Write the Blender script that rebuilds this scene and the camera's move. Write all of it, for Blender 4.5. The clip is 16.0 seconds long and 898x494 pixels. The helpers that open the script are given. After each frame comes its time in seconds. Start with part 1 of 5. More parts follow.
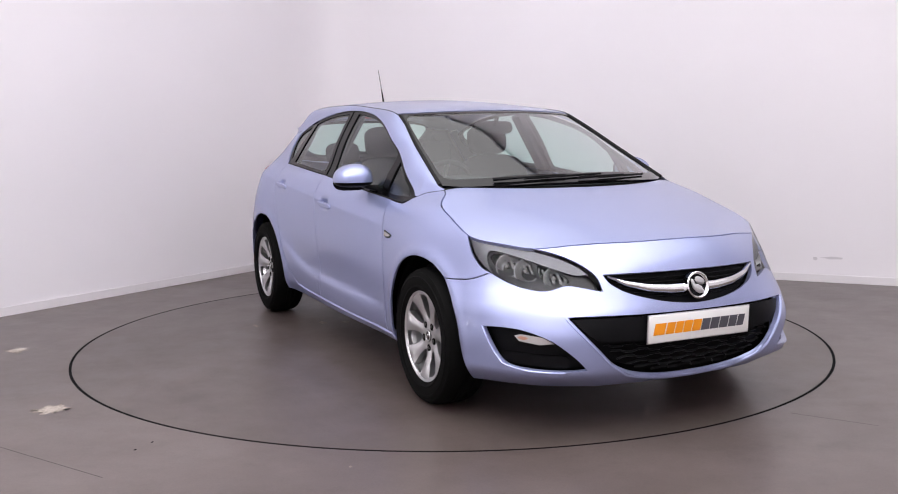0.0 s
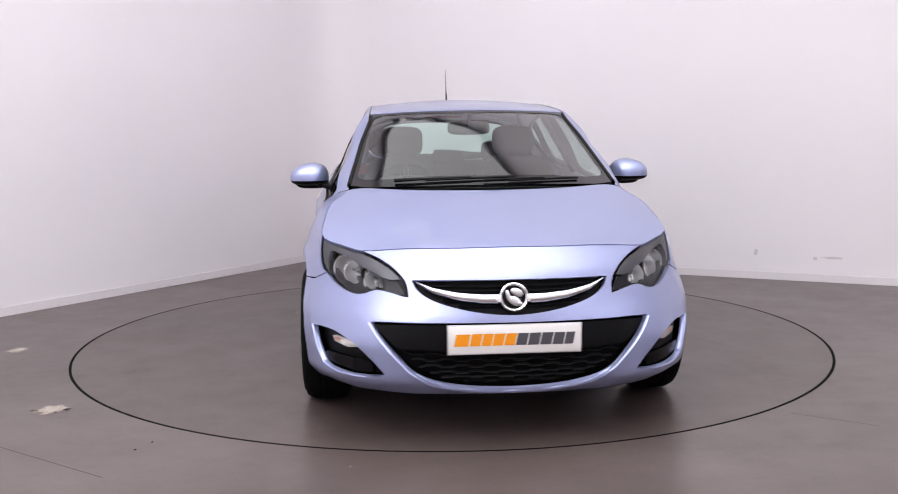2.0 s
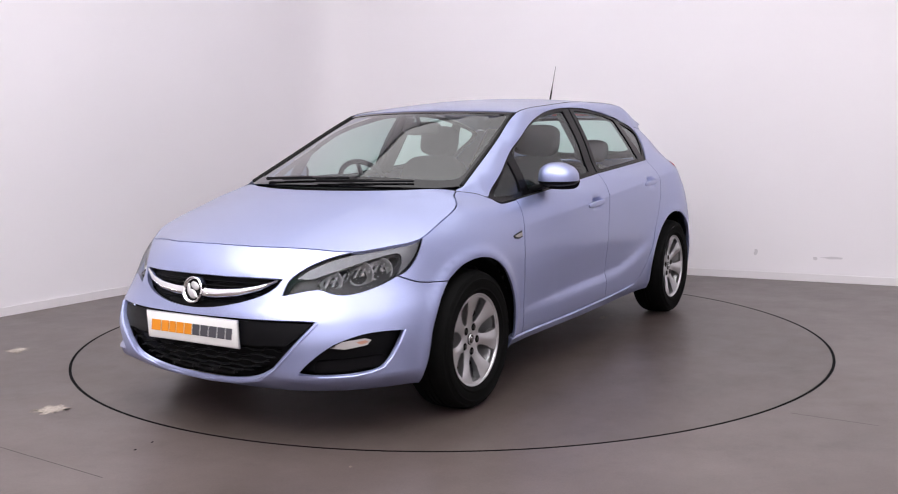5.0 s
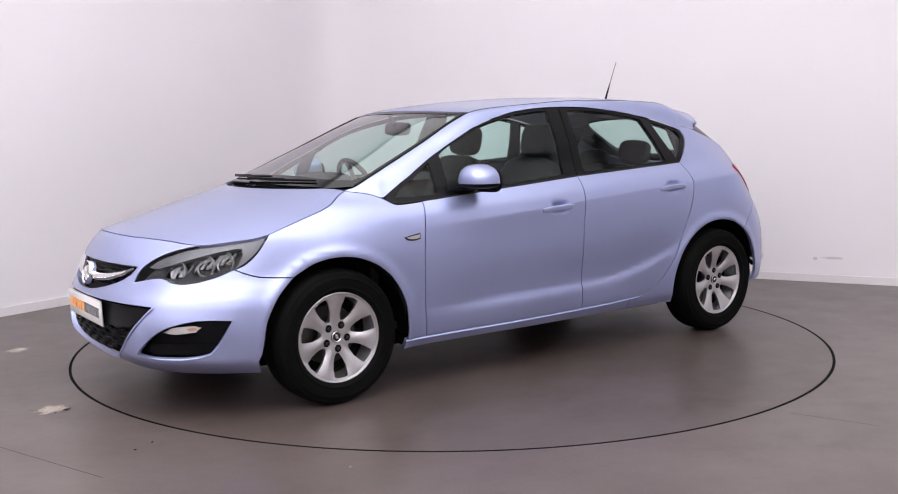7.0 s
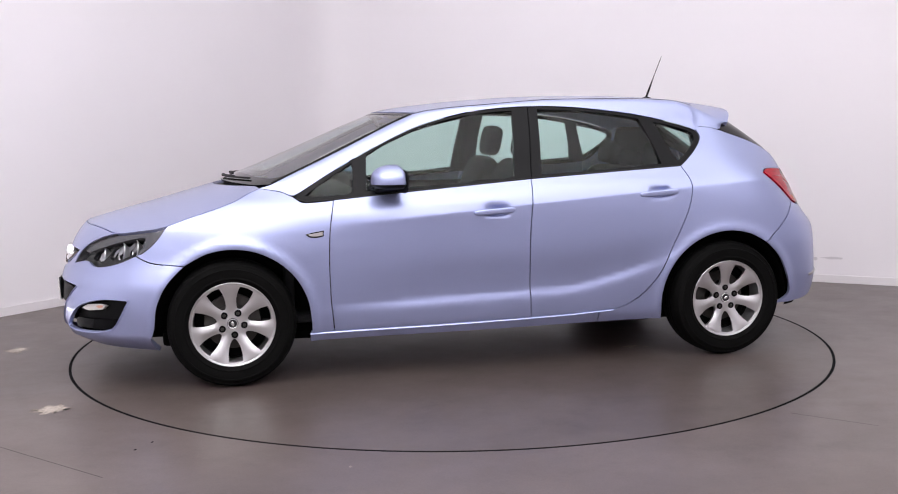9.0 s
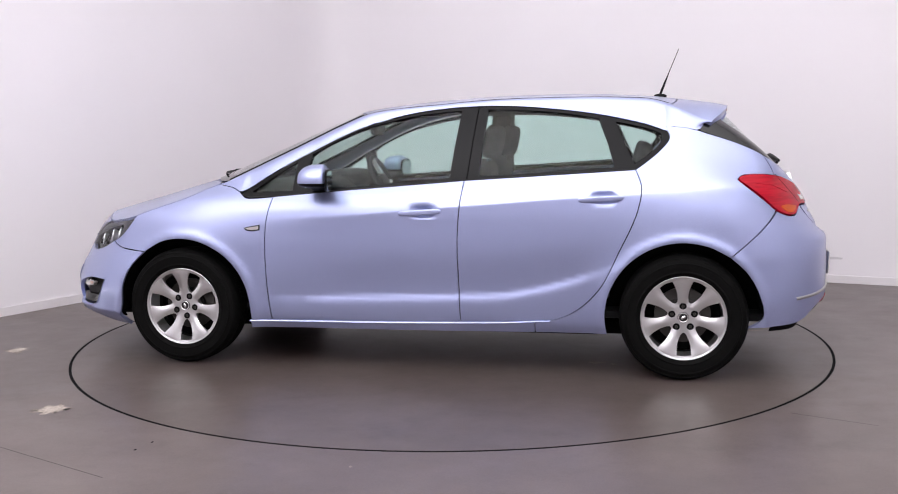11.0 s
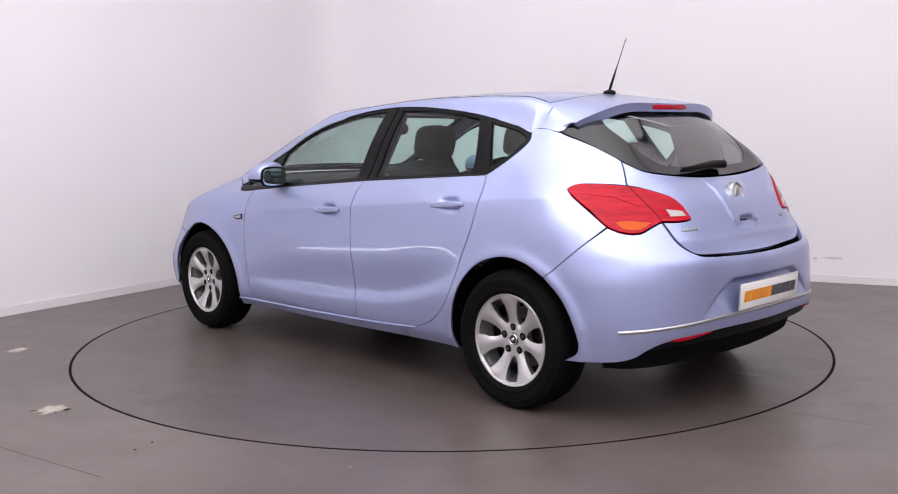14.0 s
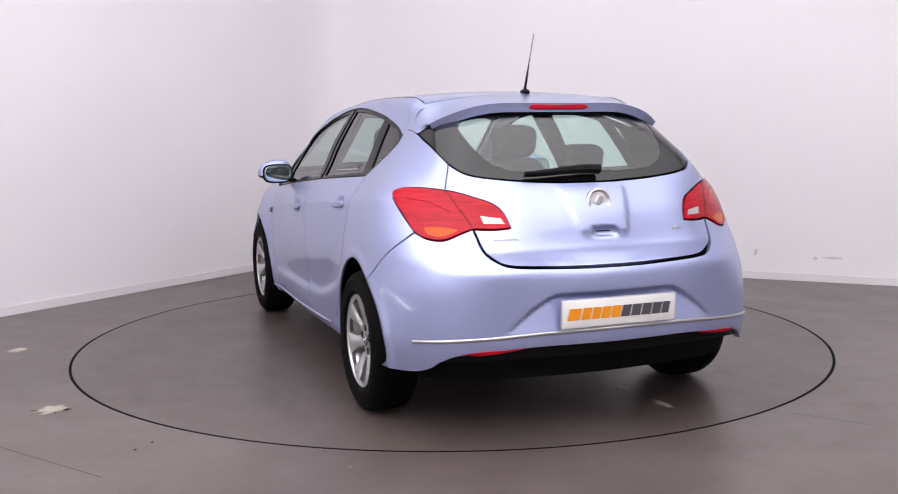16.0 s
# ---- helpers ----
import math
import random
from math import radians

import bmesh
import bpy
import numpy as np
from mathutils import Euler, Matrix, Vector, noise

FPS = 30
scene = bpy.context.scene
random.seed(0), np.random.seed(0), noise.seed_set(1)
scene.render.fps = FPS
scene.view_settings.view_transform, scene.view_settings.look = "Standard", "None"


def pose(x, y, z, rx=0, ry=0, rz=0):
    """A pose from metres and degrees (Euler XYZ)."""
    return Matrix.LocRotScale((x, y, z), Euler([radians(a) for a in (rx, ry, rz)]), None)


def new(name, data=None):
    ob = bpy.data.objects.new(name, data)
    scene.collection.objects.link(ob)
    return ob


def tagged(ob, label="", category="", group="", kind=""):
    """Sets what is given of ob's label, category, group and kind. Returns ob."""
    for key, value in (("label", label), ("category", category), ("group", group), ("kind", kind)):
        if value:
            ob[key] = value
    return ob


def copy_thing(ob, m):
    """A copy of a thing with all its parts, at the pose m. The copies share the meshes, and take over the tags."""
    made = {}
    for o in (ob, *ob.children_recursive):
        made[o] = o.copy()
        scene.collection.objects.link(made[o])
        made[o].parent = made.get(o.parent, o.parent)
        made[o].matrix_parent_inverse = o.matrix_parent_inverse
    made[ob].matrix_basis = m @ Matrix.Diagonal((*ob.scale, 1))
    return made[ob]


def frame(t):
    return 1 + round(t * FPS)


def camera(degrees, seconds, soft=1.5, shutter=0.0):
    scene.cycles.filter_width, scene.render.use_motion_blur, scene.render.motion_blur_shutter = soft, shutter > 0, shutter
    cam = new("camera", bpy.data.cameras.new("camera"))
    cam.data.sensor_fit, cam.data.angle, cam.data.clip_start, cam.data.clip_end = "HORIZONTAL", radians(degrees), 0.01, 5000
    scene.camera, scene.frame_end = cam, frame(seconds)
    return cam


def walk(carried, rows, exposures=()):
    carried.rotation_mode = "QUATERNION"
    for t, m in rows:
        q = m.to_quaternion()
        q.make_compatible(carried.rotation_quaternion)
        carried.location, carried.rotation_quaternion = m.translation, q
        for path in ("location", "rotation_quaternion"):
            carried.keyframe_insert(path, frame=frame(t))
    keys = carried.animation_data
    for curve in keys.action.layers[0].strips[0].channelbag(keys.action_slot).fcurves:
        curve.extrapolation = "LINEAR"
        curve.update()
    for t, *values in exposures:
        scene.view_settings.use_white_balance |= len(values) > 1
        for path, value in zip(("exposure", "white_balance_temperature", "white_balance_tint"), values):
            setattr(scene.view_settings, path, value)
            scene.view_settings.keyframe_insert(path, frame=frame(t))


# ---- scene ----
from mathutils.geometry import delaunay_2d_cdt

cam = camera(50.04, 16.0, soft=1.0, shutter=0.5)
EYE = pose(0, -5.9064, 1.2607, 90 - 6.8906, 0, .0845) @ pose(0, 0, 0, 0, 0, -.7126)
walk(cam, [(0.0, EYE), (16.0, EYE)])
scene.view_settings.exposure = 0.0

# ---- light ----
world = bpy.data.worlds.new("studio_world")
scene.world = world
world.use_nodes = True
world.node_tree.nodes["Background"].inputs[0].default_value = (.5, .5, .55, 1)
world.node_tree.nodes["Background"].inputs[1].default_value = .05
# strengths of the added ceiling glow, over the room and by the walls
FILL_STRENGTH, FILL_EDGE = 3.5, 2.05


# ---- materials ----
def material(name, colour, rough=.5, metal=0.0, coat=0.0, spec=.5, ior=1.45, transmission=0.0):
    m = bpy.data.materials.new(name)
    m.use_nodes = True
    b = m.node_tree.nodes["Principled BSDF"]
    b.inputs["Base Color"].default_value = (*colour, 1)
    b.inputs["Roughness"].default_value = rough
    b.inputs["Metallic"].default_value = metal
    b.inputs["Coat Weight"].default_value = coat
    b.inputs["Coat Roughness"].default_value = .06
    b.inputs["Specular IOR Level"].default_value = spec
    b.inputs["IOR"].default_value = ior
    b.inputs["Transmission Weight"].default_value = transmission
    return m


def nodes(m):
    t = m.node_tree
    return t.nodes, t.links, t.nodes["Principled BSDF"]


def noise_node(m, scale, detail=4.0, rough=.6, stretch=None):
    n, l, b = nodes(m)
    c = n.new("ShaderNodeTexCoord")
    t = n.new("ShaderNodeTexNoise")
    t.inputs["Scale"].default_value, t.inputs["Detail"].default_value, t.inputs["Roughness"].default_value = scale, detail, rough
    if stretch:
        g = n.new("ShaderNodeMapping")
        g.inputs["Scale"].default_value = stretch
        l.new(c.outputs["Object"], g.inputs[0])
        l.new(g.outputs[0], t.inputs["Vector"])
    else:
        l.new(c.outputs["Object"], t.inputs["Vector"])
    return t.outputs["Fac"]


def ramp(m, fac, stops):
    n, l, b = nodes(m)
    r = n.new("ShaderNodeValToRGB")
    e = r.color_ramp.elements
    while len(e) < len(stops):
        e.new(.5)
    for k, (pos, col) in zip(e, stops):
        k.position, k.color = pos, (*col, 1)
    l.new(fac, r.inputs[0])
    return r.outputs[0]


def mix(m, fac, a, b_, kind="MIX"):
    n, l, b = nodes(m)
    x = n.new("ShaderNodeMix")
    x.data_type, x.blend_type = "RGBA", kind
    for sock, v in ((x.inputs[0], fac), (x.inputs[6], a), (x.inputs[7], b_)):
        if isinstance(v, (int, float)):
            sock.default_value = v
        elif isinstance(v, tuple):
            sock.default_value = (*v, 1)
        else:
            l.new(v, sock)
    return x.outputs[2]


def bump(m, fac, strength, distance):
    n, l, b = nodes(m)
    p = n.new("ShaderNodeBump")
    p.inputs["Strength"].default_value, p.inputs["Distance"].default_value = strength, distance
    l.new(fac, p.inputs["Height"])
    l.new(p.outputs[0], b.inputs["Normal"])


def set_colour(m, out):
    n, l, b = nodes(m)
    l.new(out, b.inputs["Base Color"])


def set_rough(m, fac, lo, hi):
    n, l, b = nodes(m)
    r = n.new("ShaderNodeMapRange")
    r.inputs["To Min"].default_value, r.inputs["To Max"].default_value = lo, hi
    l.new(fac, r.inputs["Value"])
    l.new(r.outputs[0], b.inputs["Roughness"])


def floor_paint(name, base, dark):
    m = material(name, base, .42)
    half = tuple(.5 * (p + q) for p, q in zip(dark, base))
    big = ramp(m, noise_node(m, .55, 5, .6), [(.32, dark), (.5, half), (.66, base)])
    fine = ramp(m, noise_node(m, 95, 5, .75), [(.3, (.87, .87, .87)), (.7, (1.11, 1.11, 1.11))])
    scuff = ramp(m, noise_node(m, 3.1, 9, .74, (1, 1.4, 1)), [(.33, (.80, .78, .765)), (.46, (.96, .955, .95)), (.60, (1.03, 1.03, 1.03)), (.72, (1.13, 1.12, 1.11))])
    set_colour(m, mix(m, 1.0, mix(m, 1.0, big, fine, "MULTIPLY"), scuff, "MULTIPLY"))
    set_rough(m, noise_node(m, 3, 6, .7), .24, .46)
    bump(m, noise_node(m, 160, 3, .6), .10, .002)
    return m


def wall_paint(name, base):
    m = material(name, base, .55)
    tone = ramp(m, noise_node(m, .7, 4, .5), [(.3, tuple(.965 * c for c in base)), (.7, base)])
    set_colour(m, tone)
    bump(m, noise_node(m, 220, 2, .5), .06, .001)
    return m


def car_paint(name, base):
    m = material(name, base, .40, .62, .6)
    m.node_tree.nodes["Principled BSDF"].inputs["Coat Roughness"].default_value = .035
    flake = ramp(m, noise_node(m, 900, 1, .5), [(.35, tuple(.86 * c for c in base)), (.65, tuple(min(1, 1.1 * c) for c in base))])
    set_colour(m, flake)
    return m


FLOOR = floor_paint("floor_paint", (.152, .123, .116), (.106, .083, .076))
DISC = floor_paint("turntable_paint", (.122, .097, .089), (.086, .066, .059))
PATCH = material("bare_patch", (.29, .25, .215), .6)
set_colour(PATCH, ramp(PATCH, noise_node(PATCH, 70, 4, .7), [(.35, (.17, .14, .125)), (.6, (.33, .29, .25))]))
WALL = wall_paint("white_wall_paint", (.88, .85, .88))
SKIRT = material("white_gloss_paint", (.80, .77, .79), .35)
CEIL = material("ceiling_paint", (.75, .74, .75), .8)
PAINT = car_paint("ice_blue_metallic_paint", (.345, .388, .620))
BLACK = material("black_plastic", (.005, .005, .006), .45, spec=.10)
set_rough(BLACK, noise_node(BLACK, 60, 3), .35, .5)
GLOSSBLACK = material("gloss_black", (.005, .005, .006), .22, spec=.12)
SCREENBLACK = material("screen_border_black", (.006, .006, .007), .08, spec=.5)
LINER = material("dark_liner", (.005, .005, .0055), .9, spec=.08)
RUBBER = material("tyre_rubber", (.004, .004, .004), .75, spec=.07)
bump(RUBBER, noise_node(RUBBER, 300, 3), .15, .001)
SEAL = material("rubber_seal", (.008, .008, .008), .55, spec=.18)
ALLOY = material("silver_alloy_paint", (.56, .56, .57), .28, .8, .5)
set_rough(ALLOY, noise_node(ALLOY, 30, 4), .26, .38)
STEEL = material("brake_steel", (.05, .046, .044), .45, .7)
STRIP = material("lamp_strip_silver", (.10, .10, .108), .36, .7)
BOWL = material("silvered_bowl", (.66, .66, .67), .32, .85)
CHROME = material("chrome", (.80, .80, .81), .10, 1.0)
# mirror colour darkened to stand in for the dark room it would reflect
MIRROR = material("darkened_mirror", (.30, .36, .38), .03, 1.0)
TRIM = material("satin_trim", (.40, .40, .41), .34, .85)
SATIN = material("satin_silver", (.62, .62, .63), .28, .9)
LAMPGREY = material("lamp_housing_grey", (.018, .018, .02), .3, .1, spec=.25)
RED = material("red_lens", (.36, .004, .014), .14, 0, 0, spec=.16)
set_colour(RED, ramp(RED, noise_node(RED, 90, 1, .5, (.1, .1, 1)), [(.4, (.34, .004, .016)), (.6, (.44, .007, .022))]))
AMBER = material("amber_lens", (.50, .075, .008), .14, 0, 0, spec=.18)
BULB = material("dull_orange_bulb", (.34, .17, .12), .3)
CLEAR = material("clear_lens_back", (.50, .48, .47), .2, .3, .4)
SEATCLOTH = material("charcoal_seat_cloth", (.016, .016, .019), .9)
bump(SEATCLOTH, noise_node(SEATCLOTH, 250, 2), .4, .002)
DASH = material("dash_plastic", (.016, .016, .018), .65, spec=.2)
bump(DASH, noise_node(DASH, 350, 2), .3, .001)
HEADLINER = material("headliner_cloth", (.30, .29, .28), .95)
PLATE = material("white_plate", (.80, .80, .78), .25, 0, .4)
ORANGE = material("orange_print", (.85, .30, .01), .4)
GREYPRINT = material("grey_print", (.075, .075, .09), .4)
GLOW = bpy.data.materials.new("fill_glow")
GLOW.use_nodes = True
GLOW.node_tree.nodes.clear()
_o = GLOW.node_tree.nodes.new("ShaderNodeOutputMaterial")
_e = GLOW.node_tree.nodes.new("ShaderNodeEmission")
_e.inputs[0].default_value, _e.inputs[1].default_value = (1, .968, 1.0, 1), FILL_STRENGTH
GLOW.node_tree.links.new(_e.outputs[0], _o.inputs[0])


def glass(name, tint, gloss=.92, base=.018, power=4):
    """Thin glass: a tinted see-through sheet with a mirror-like sheen that grows at a slant."""
    m = bpy.data.materials.new(name)
    m.use_nodes = True
    n, l = m.node_tree.nodes, m.node_tree.links
    n.clear()
    o, a, t, g, f = (n.new("ShaderNode" + k) for k in ("OutputMaterial", "MixShader", "BsdfTransparent", "BsdfGlossy", "LayerWeight"))
    pw, ad = n.new("ShaderNodeMath"), n.new("ShaderNodeMath")
    pw.operation, ad.operation = "POWER", "MULTIPLY_ADD"
    pw.inputs[1].default_value, ad.inputs[1].default_value, ad.inputs[2].default_value = power, .96 - base, base
    t.inputs[0].default_value = (*tint, 1)
    g.inputs[0].default_value = (gloss, gloss, gloss, 1)
    g.inputs["Roughness"].default_value = .02
    f.inputs[0].default_value = .5
    l.new(f.outputs["Facing"], pw.inputs[0])
    l.new(pw.outputs[0], ad.inputs[0])
    l.new(ad.outputs[0], a.inputs[0])
    l.new(t.outputs[0], a.inputs[1])
    l.new(g.outputs[0], a.inputs[2])
    l.new(a.outputs[0], o.inputs[0])
    return m


GLASS = glass("green_tinted_glass", (.72, .88, .83), .85)
SCREEN = glass("green_tinted_screen_glass", (.74, .89, .84), .9, .05, 3)
LENS = glass("clear_lens", (.95, .96, .97), .4)


# ---- mesh helpers ----
def finish(name, verts, faces, mat, parent=None, label="", smooth=True, normals=None):
    me = bpy.data.meshes.new(name)
    me.from_pydata([tuple(v) for v in verts], [], [tuple(int(i) for i in f) for f in faces])
    me.materials.append(mat)
    me.polygons.foreach_set("use_smooth", [smooth] * len(me.polygons))
    if normals is not None:
        me.normals_split_custom_set_from_vertices([tuple(v) for v in normals])
    ob = new(name, me)
    ob.parent = parent
    if label:
        ob["label"] = label
    return ob


def part(name, bm, mat, parent, label="", smooth=30):
    """Link a bmesh as one mesh object under a thing or a part; edges sharper than smooth degrees stay sharp."""
    bmesh.ops.recalc_face_normals(bm, faces=bm.faces)
    for f in bm.faces:
        f.smooth = True
    for e in bm.edges:
        e.smooth = len(e.link_faces) == 2 and e.calc_face_angle(0) < radians(smooth)
    me = bpy.data.meshes.new(name)
    bm.to_mesh(me)
    bm.free()
    me.materials.append(mat)
    ob = new(name, me)
    ob.parent = parent
    if label:
        ob["label"] = label
    return ob


def box(size, m=None, bevel=0.0, seg=2):
    bm = bmesh.new()
    bmesh.ops.create_cube(bm, size=1.0, matrix=(m or Matrix()) @ Matrix.Diagonal((*size, 1)))
    if bevel:
        bmesh.ops.bevel(bm, geom=bm.edges[:], offset=bevel, segments=seg, profile=.5, affect="EDGES")
    return bm


def lathe(profile, seg=48, m=None):
    """Turn (radius, height) about z."""
    bm = bmesh.new()
    rings = []
    for r, h in profile:
        rings.append([bm.verts.new((r * math.cos(2 * math.pi * k / seg), r * math.sin(2 * math.pi * k / seg), h)) for k in range(seg)] if r > 1e-6
                     else [bm.verts.new((0, 0, h))])
    for a, b in zip(rings, rings[1:]):
        for k in range(seg):
            j = (k + 1) % seg
            if len(a) == 1 and len(b) > 1:
                bm.faces.new((a[0], b[k], b[j]))
            elif len(b) == 1 and len(a) > 1:
                bm.faces.new((a[k], b[0], a[j]))
            elif len(a) > 1:
                bm.faces.new((a[k], b[k], b[j], a[j]))
    if m:
        bm.transform(m)
    return bm


def tube(points, radius, seg=8):
    """A round bar along points; radius may be a list."""
    pts = [Vector(p) for p in points]
    rad = radius if isinstance(radius, (list, tuple)) else [radius] * len(pts)
    bm = bmesh.new()
    rings = []
    for i, p in enumerate(pts):
        d = (pts[min(i + 1, len(pts) - 1)] - pts[max(i - 1, 0)]).normalized()
        q = d.to_track_quat("Z", "Y")
        rings.append([bm.verts.new(p + q @ Vector((rad[i] * math.cos(2 * math.pi * k / seg), rad[i] * math.sin(2 * math.pi * k / seg), 0))) for k in range(seg)])
    for a, b in zip(rings, rings[1:]):
        for k in range(seg):
            bm.faces.new((a[k], a[(k + 1) % seg], b[(k + 1) % seg], b[k]))
    bm.faces.new(rings[0][::-1])
    bm.faces.new(rings[-1])
    return bm


def rounded(size, m=None, power=.6, seg=24):
    """A pillow-shaped solid: a ball drawn towards a box."""
    bm = bmesh.new()
    bmesh.ops.create_uvsphere(bm, u_segments=seg, v_segments=seg // 2 + 2, radius=1)
    for v in bm.verts:
        v.co = Vector([math.copysign(abs(c) ** power, c) * s / 2 for c, s in zip(v.co, size)])
    if m:
        bm.transform(m)
    return bm


def outline(points, step=.012):
    """A closed curve through the points; a third number marks a sharp corner."""
    n = len(points)
    sharp = [len(p) > 2 for p in points]
    p = [np.array(q[:2], float) for q in points]
    out = []
    for i in range(n):
        a, b = p[i], p[(i + 1) % n]
        before = a if sharp[i] else p[i - 1]
        after = b if sharp[(i + 1) % n] else p[(i + 2) % n]
        ta = (b - before) / 2 if not sharp[i] else (b - a) * .7
        tb = (after - a) / 2 if not sharp[(i + 1) % n] else (b - a) * .7
        length = np.linalg.norm(b - a)
        ta, tb = (v * min(1, length / max(1e-9, np.linalg.norm(v))) for v in (ta, tb))
        k = max(2, int(length / step))
        for t in np.arange(k) / k:
            out.append(a * (1 + 2 * t) * (1 - t) ** 2 + ta * t * (1 - t) ** 2 + b * t * t * (3 - 2 * t) + tb * t * t * (t - 1))
    return np.array(out)


def area(poly):
    x, y = poly.T
    return .5 * np.sum(x * np.roll(y, -1) - y * np.roll(x, -1))


def inset(poly, d):
    e = np.roll(poly, -1, 0) - np.roll(poly, 1, 0)
    n = np.stack([-e[:, 1], e[:, 0]], 1) * np.sign(area(poly))
    return poly + d * n / np.maximum(1e-9, np.linalg.norm(n, axis=1))[:, None]


def inside(poly, q):
    x, y = q[:, 0][:, None], q[:, 1][:, None]
    a, b = poly, np.roll(poly, -1, 0)
    cross = (a[:, 1] > y) != (b[:, 1] > y)
    with np.errstate(divide="ignore", invalid="ignore"):
        hit = x < (b[:, 0] - a[:, 0]) * (y - a[:, 1]) / (b[:, 1] - a[:, 1]) + a[:, 0]
    return (np.sum(cross & hit, 1) % 2).astype(bool)


def fn_normal(fn, a, b, out):
    h = 4e-3
    n = np.cross(fn(a + h, b) - fn(a - h, b), fn(a, b + h) - fn(a, b - h))
    n /= np.maximum(1e-12, np.linalg.norm(n, axis=1))[:, None]
    return n * np.where(np.sum(n * out(fn(a, b)), 1) < 0, -1, 1)[:, None]


def from_core(p):
    c = np.stack([np.clip(p[:, 0], -1.3, 1.4), 0 * p[:, 0], 0 * p[:, 0] + .55], 1)
    return p - c


def panel(name, points, fn, mat, parent, label="", holes=(), step=.03, gap=.0026, depth=.012, lift=0.0, out=from_core, dense=.012, crease=False):
    """A sheet cut to an outline on a surface fn(a, b), with edges turned in by depth."""
    loop = inset(outline(points, dense), gap)
    if area(loop) < 0:
        loop = loop[::-1]
    cuts = [inset(outline(h, dense), -gap) for h in holes]
    rings = [loop] + cuts
    lo, hi = loop.min(0), loop.max(0)
    ga, gb = np.meshgrid(np.arange(lo[0] + step / 2, hi[0], step), np.arange(lo[1] + step / 2, hi[1], step), indexing="ij")
    q = np.stack([ga.ravel(), gb.ravel()], 1)
    q = q[inside(loop, q)]
    for c in cuts:
        q = q[~inside(c, q)]
    allr = np.concatenate(rings)
    if crease:      # rows of points along the body's crease keep it crisp
        far = np.abs(q[:, 1] - crease_height(q[:, 0])) > .016
        rows = np.arange(lo[0] + .006, hi[0], .016)
        extra = np.concatenate([np.stack([rows, crease_height(rows) + d], 1) for d in (-.013, -.004, .004, .013)])
        extra = extra[inside(loop, extra)]
        extra = extra[np.array([np.min(np.linalg.norm(allr - w, axis=1)) > .006 for w in extra])]
        q = q[far]
    if len(q):
        d = np.min(np.linalg.norm(q[:, None, :] - allr[None], axis=2), axis=1) if len(q) * len(allr) < 6e6 else np.array([np.min(np.linalg.norm(allr - w, axis=1)) for w in q])
        q = q[d > step * .45]
    if crease:
        q = np.concatenate([q, extra])
    pts = np.concatenate([allr, q])
    edges, k = [], 0
    for r in rings:
        edges += [(k + i, k + (i + 1) % len(r)) for i in range(len(r))]
        k += len(r)
    vs, _, tris, *_ = delaunay_2d_cdt([Vector(w) for w in pts], edges, [], 0, 1e-6, False)
    vs, tris = np.array([tuple(v) for v in vs]), np.array([tuple(t) for t in tris])
    mid = vs[tris].mean(1)
    keep = inside(loop, mid)
    for c in cuts:
        keep &= ~inside(c, mid)
    tris = tris[keep]
    n = fn_normal(fn, vs[:, 0], vs[:, 1], out)
    p = fn(vs[:, 0], vs[:, 1]) + n * lift
    flip = np.sum(np.cross(p[tris[:, 1]] - p[tris[:, 0]], p[tris[:, 2]] - p[tris[:, 0]]) * n[tris[:, 0]], 1) < 0
    tris[flip] = tris[flip][:, ::-1]
    verts, faces, normals = [p], [tuple(t) for t in tris], [n]
    base = len(p)
    if depth:
        for r in rings:
            rn = fn_normal(fn, r[:, 0], r[:, 1], out)
            rp = fn(r[:, 0], r[:, 1]) + rn * lift
            t = np.roll(rp, -1, 0) - np.roll(rp, 1, 0)
            side = np.cross(t, rn)
            side /= np.maximum(1e-9, np.linalg.norm(side, axis=1))[:, None]
            inner = inset(r, .004 if r is loop else -.004)
            side *= np.where(np.sum(side * (fn(inner[:, 0], inner[:, 1]) - fn(r[:, 0], r[:, 1])), 1) > 0, -1, 1)[:, None]
            m = len(r)
            verts += [rp, rp - rn * depth]
            normals += [side, side]
            strip = [(base + i, base + (i + 1) % m, base + m + (i + 1) % m, base + m + i) for i in range(m)]
            if np.sum(np.cross(np.roll(rp, -1, 0) - rp, -rn) * side) < 0:
                strip = [f[::-1] for f in strip]
            faces += strip
            base += 2 * m
    return finish(name, np.concatenate(verts), faces, mat, parent, label, True, np.concatenate(normals))


def mirrored(points):
    return [(-p[0], *p[1:]) for p in points][::-1]


def flipped(points):
    return [(p[0], -p[1], *p[2:]) for p in points][::-1]


# ---- the studio ----
# glow of the bars added at the unseen shutter
GAP_GLOW = GLOW.copy()
GAP_GLOW.name = "gap_glow"
GAP_GLOW.node_tree.nodes["Emission"].inputs[1].default_value = 16
CORNER = Vector((-1.18, 3.886, 0))
ALONG_LEFT, ALONG_RIGHT = Vector((-.537, -.8436, 0)), Vector((.8996, -.4367, 0))
COVE, HIGH = .45, 5.2
P_LEFT, P_RIGHT = CORNER + ALONG_LEFT * 11.5, CORNER + ALONG_RIGHT * 10.5
P_BACK = P_LEFT + P_RIGHT - CORNER
MIDDLE = (P_LEFT + P_RIGHT) / 2


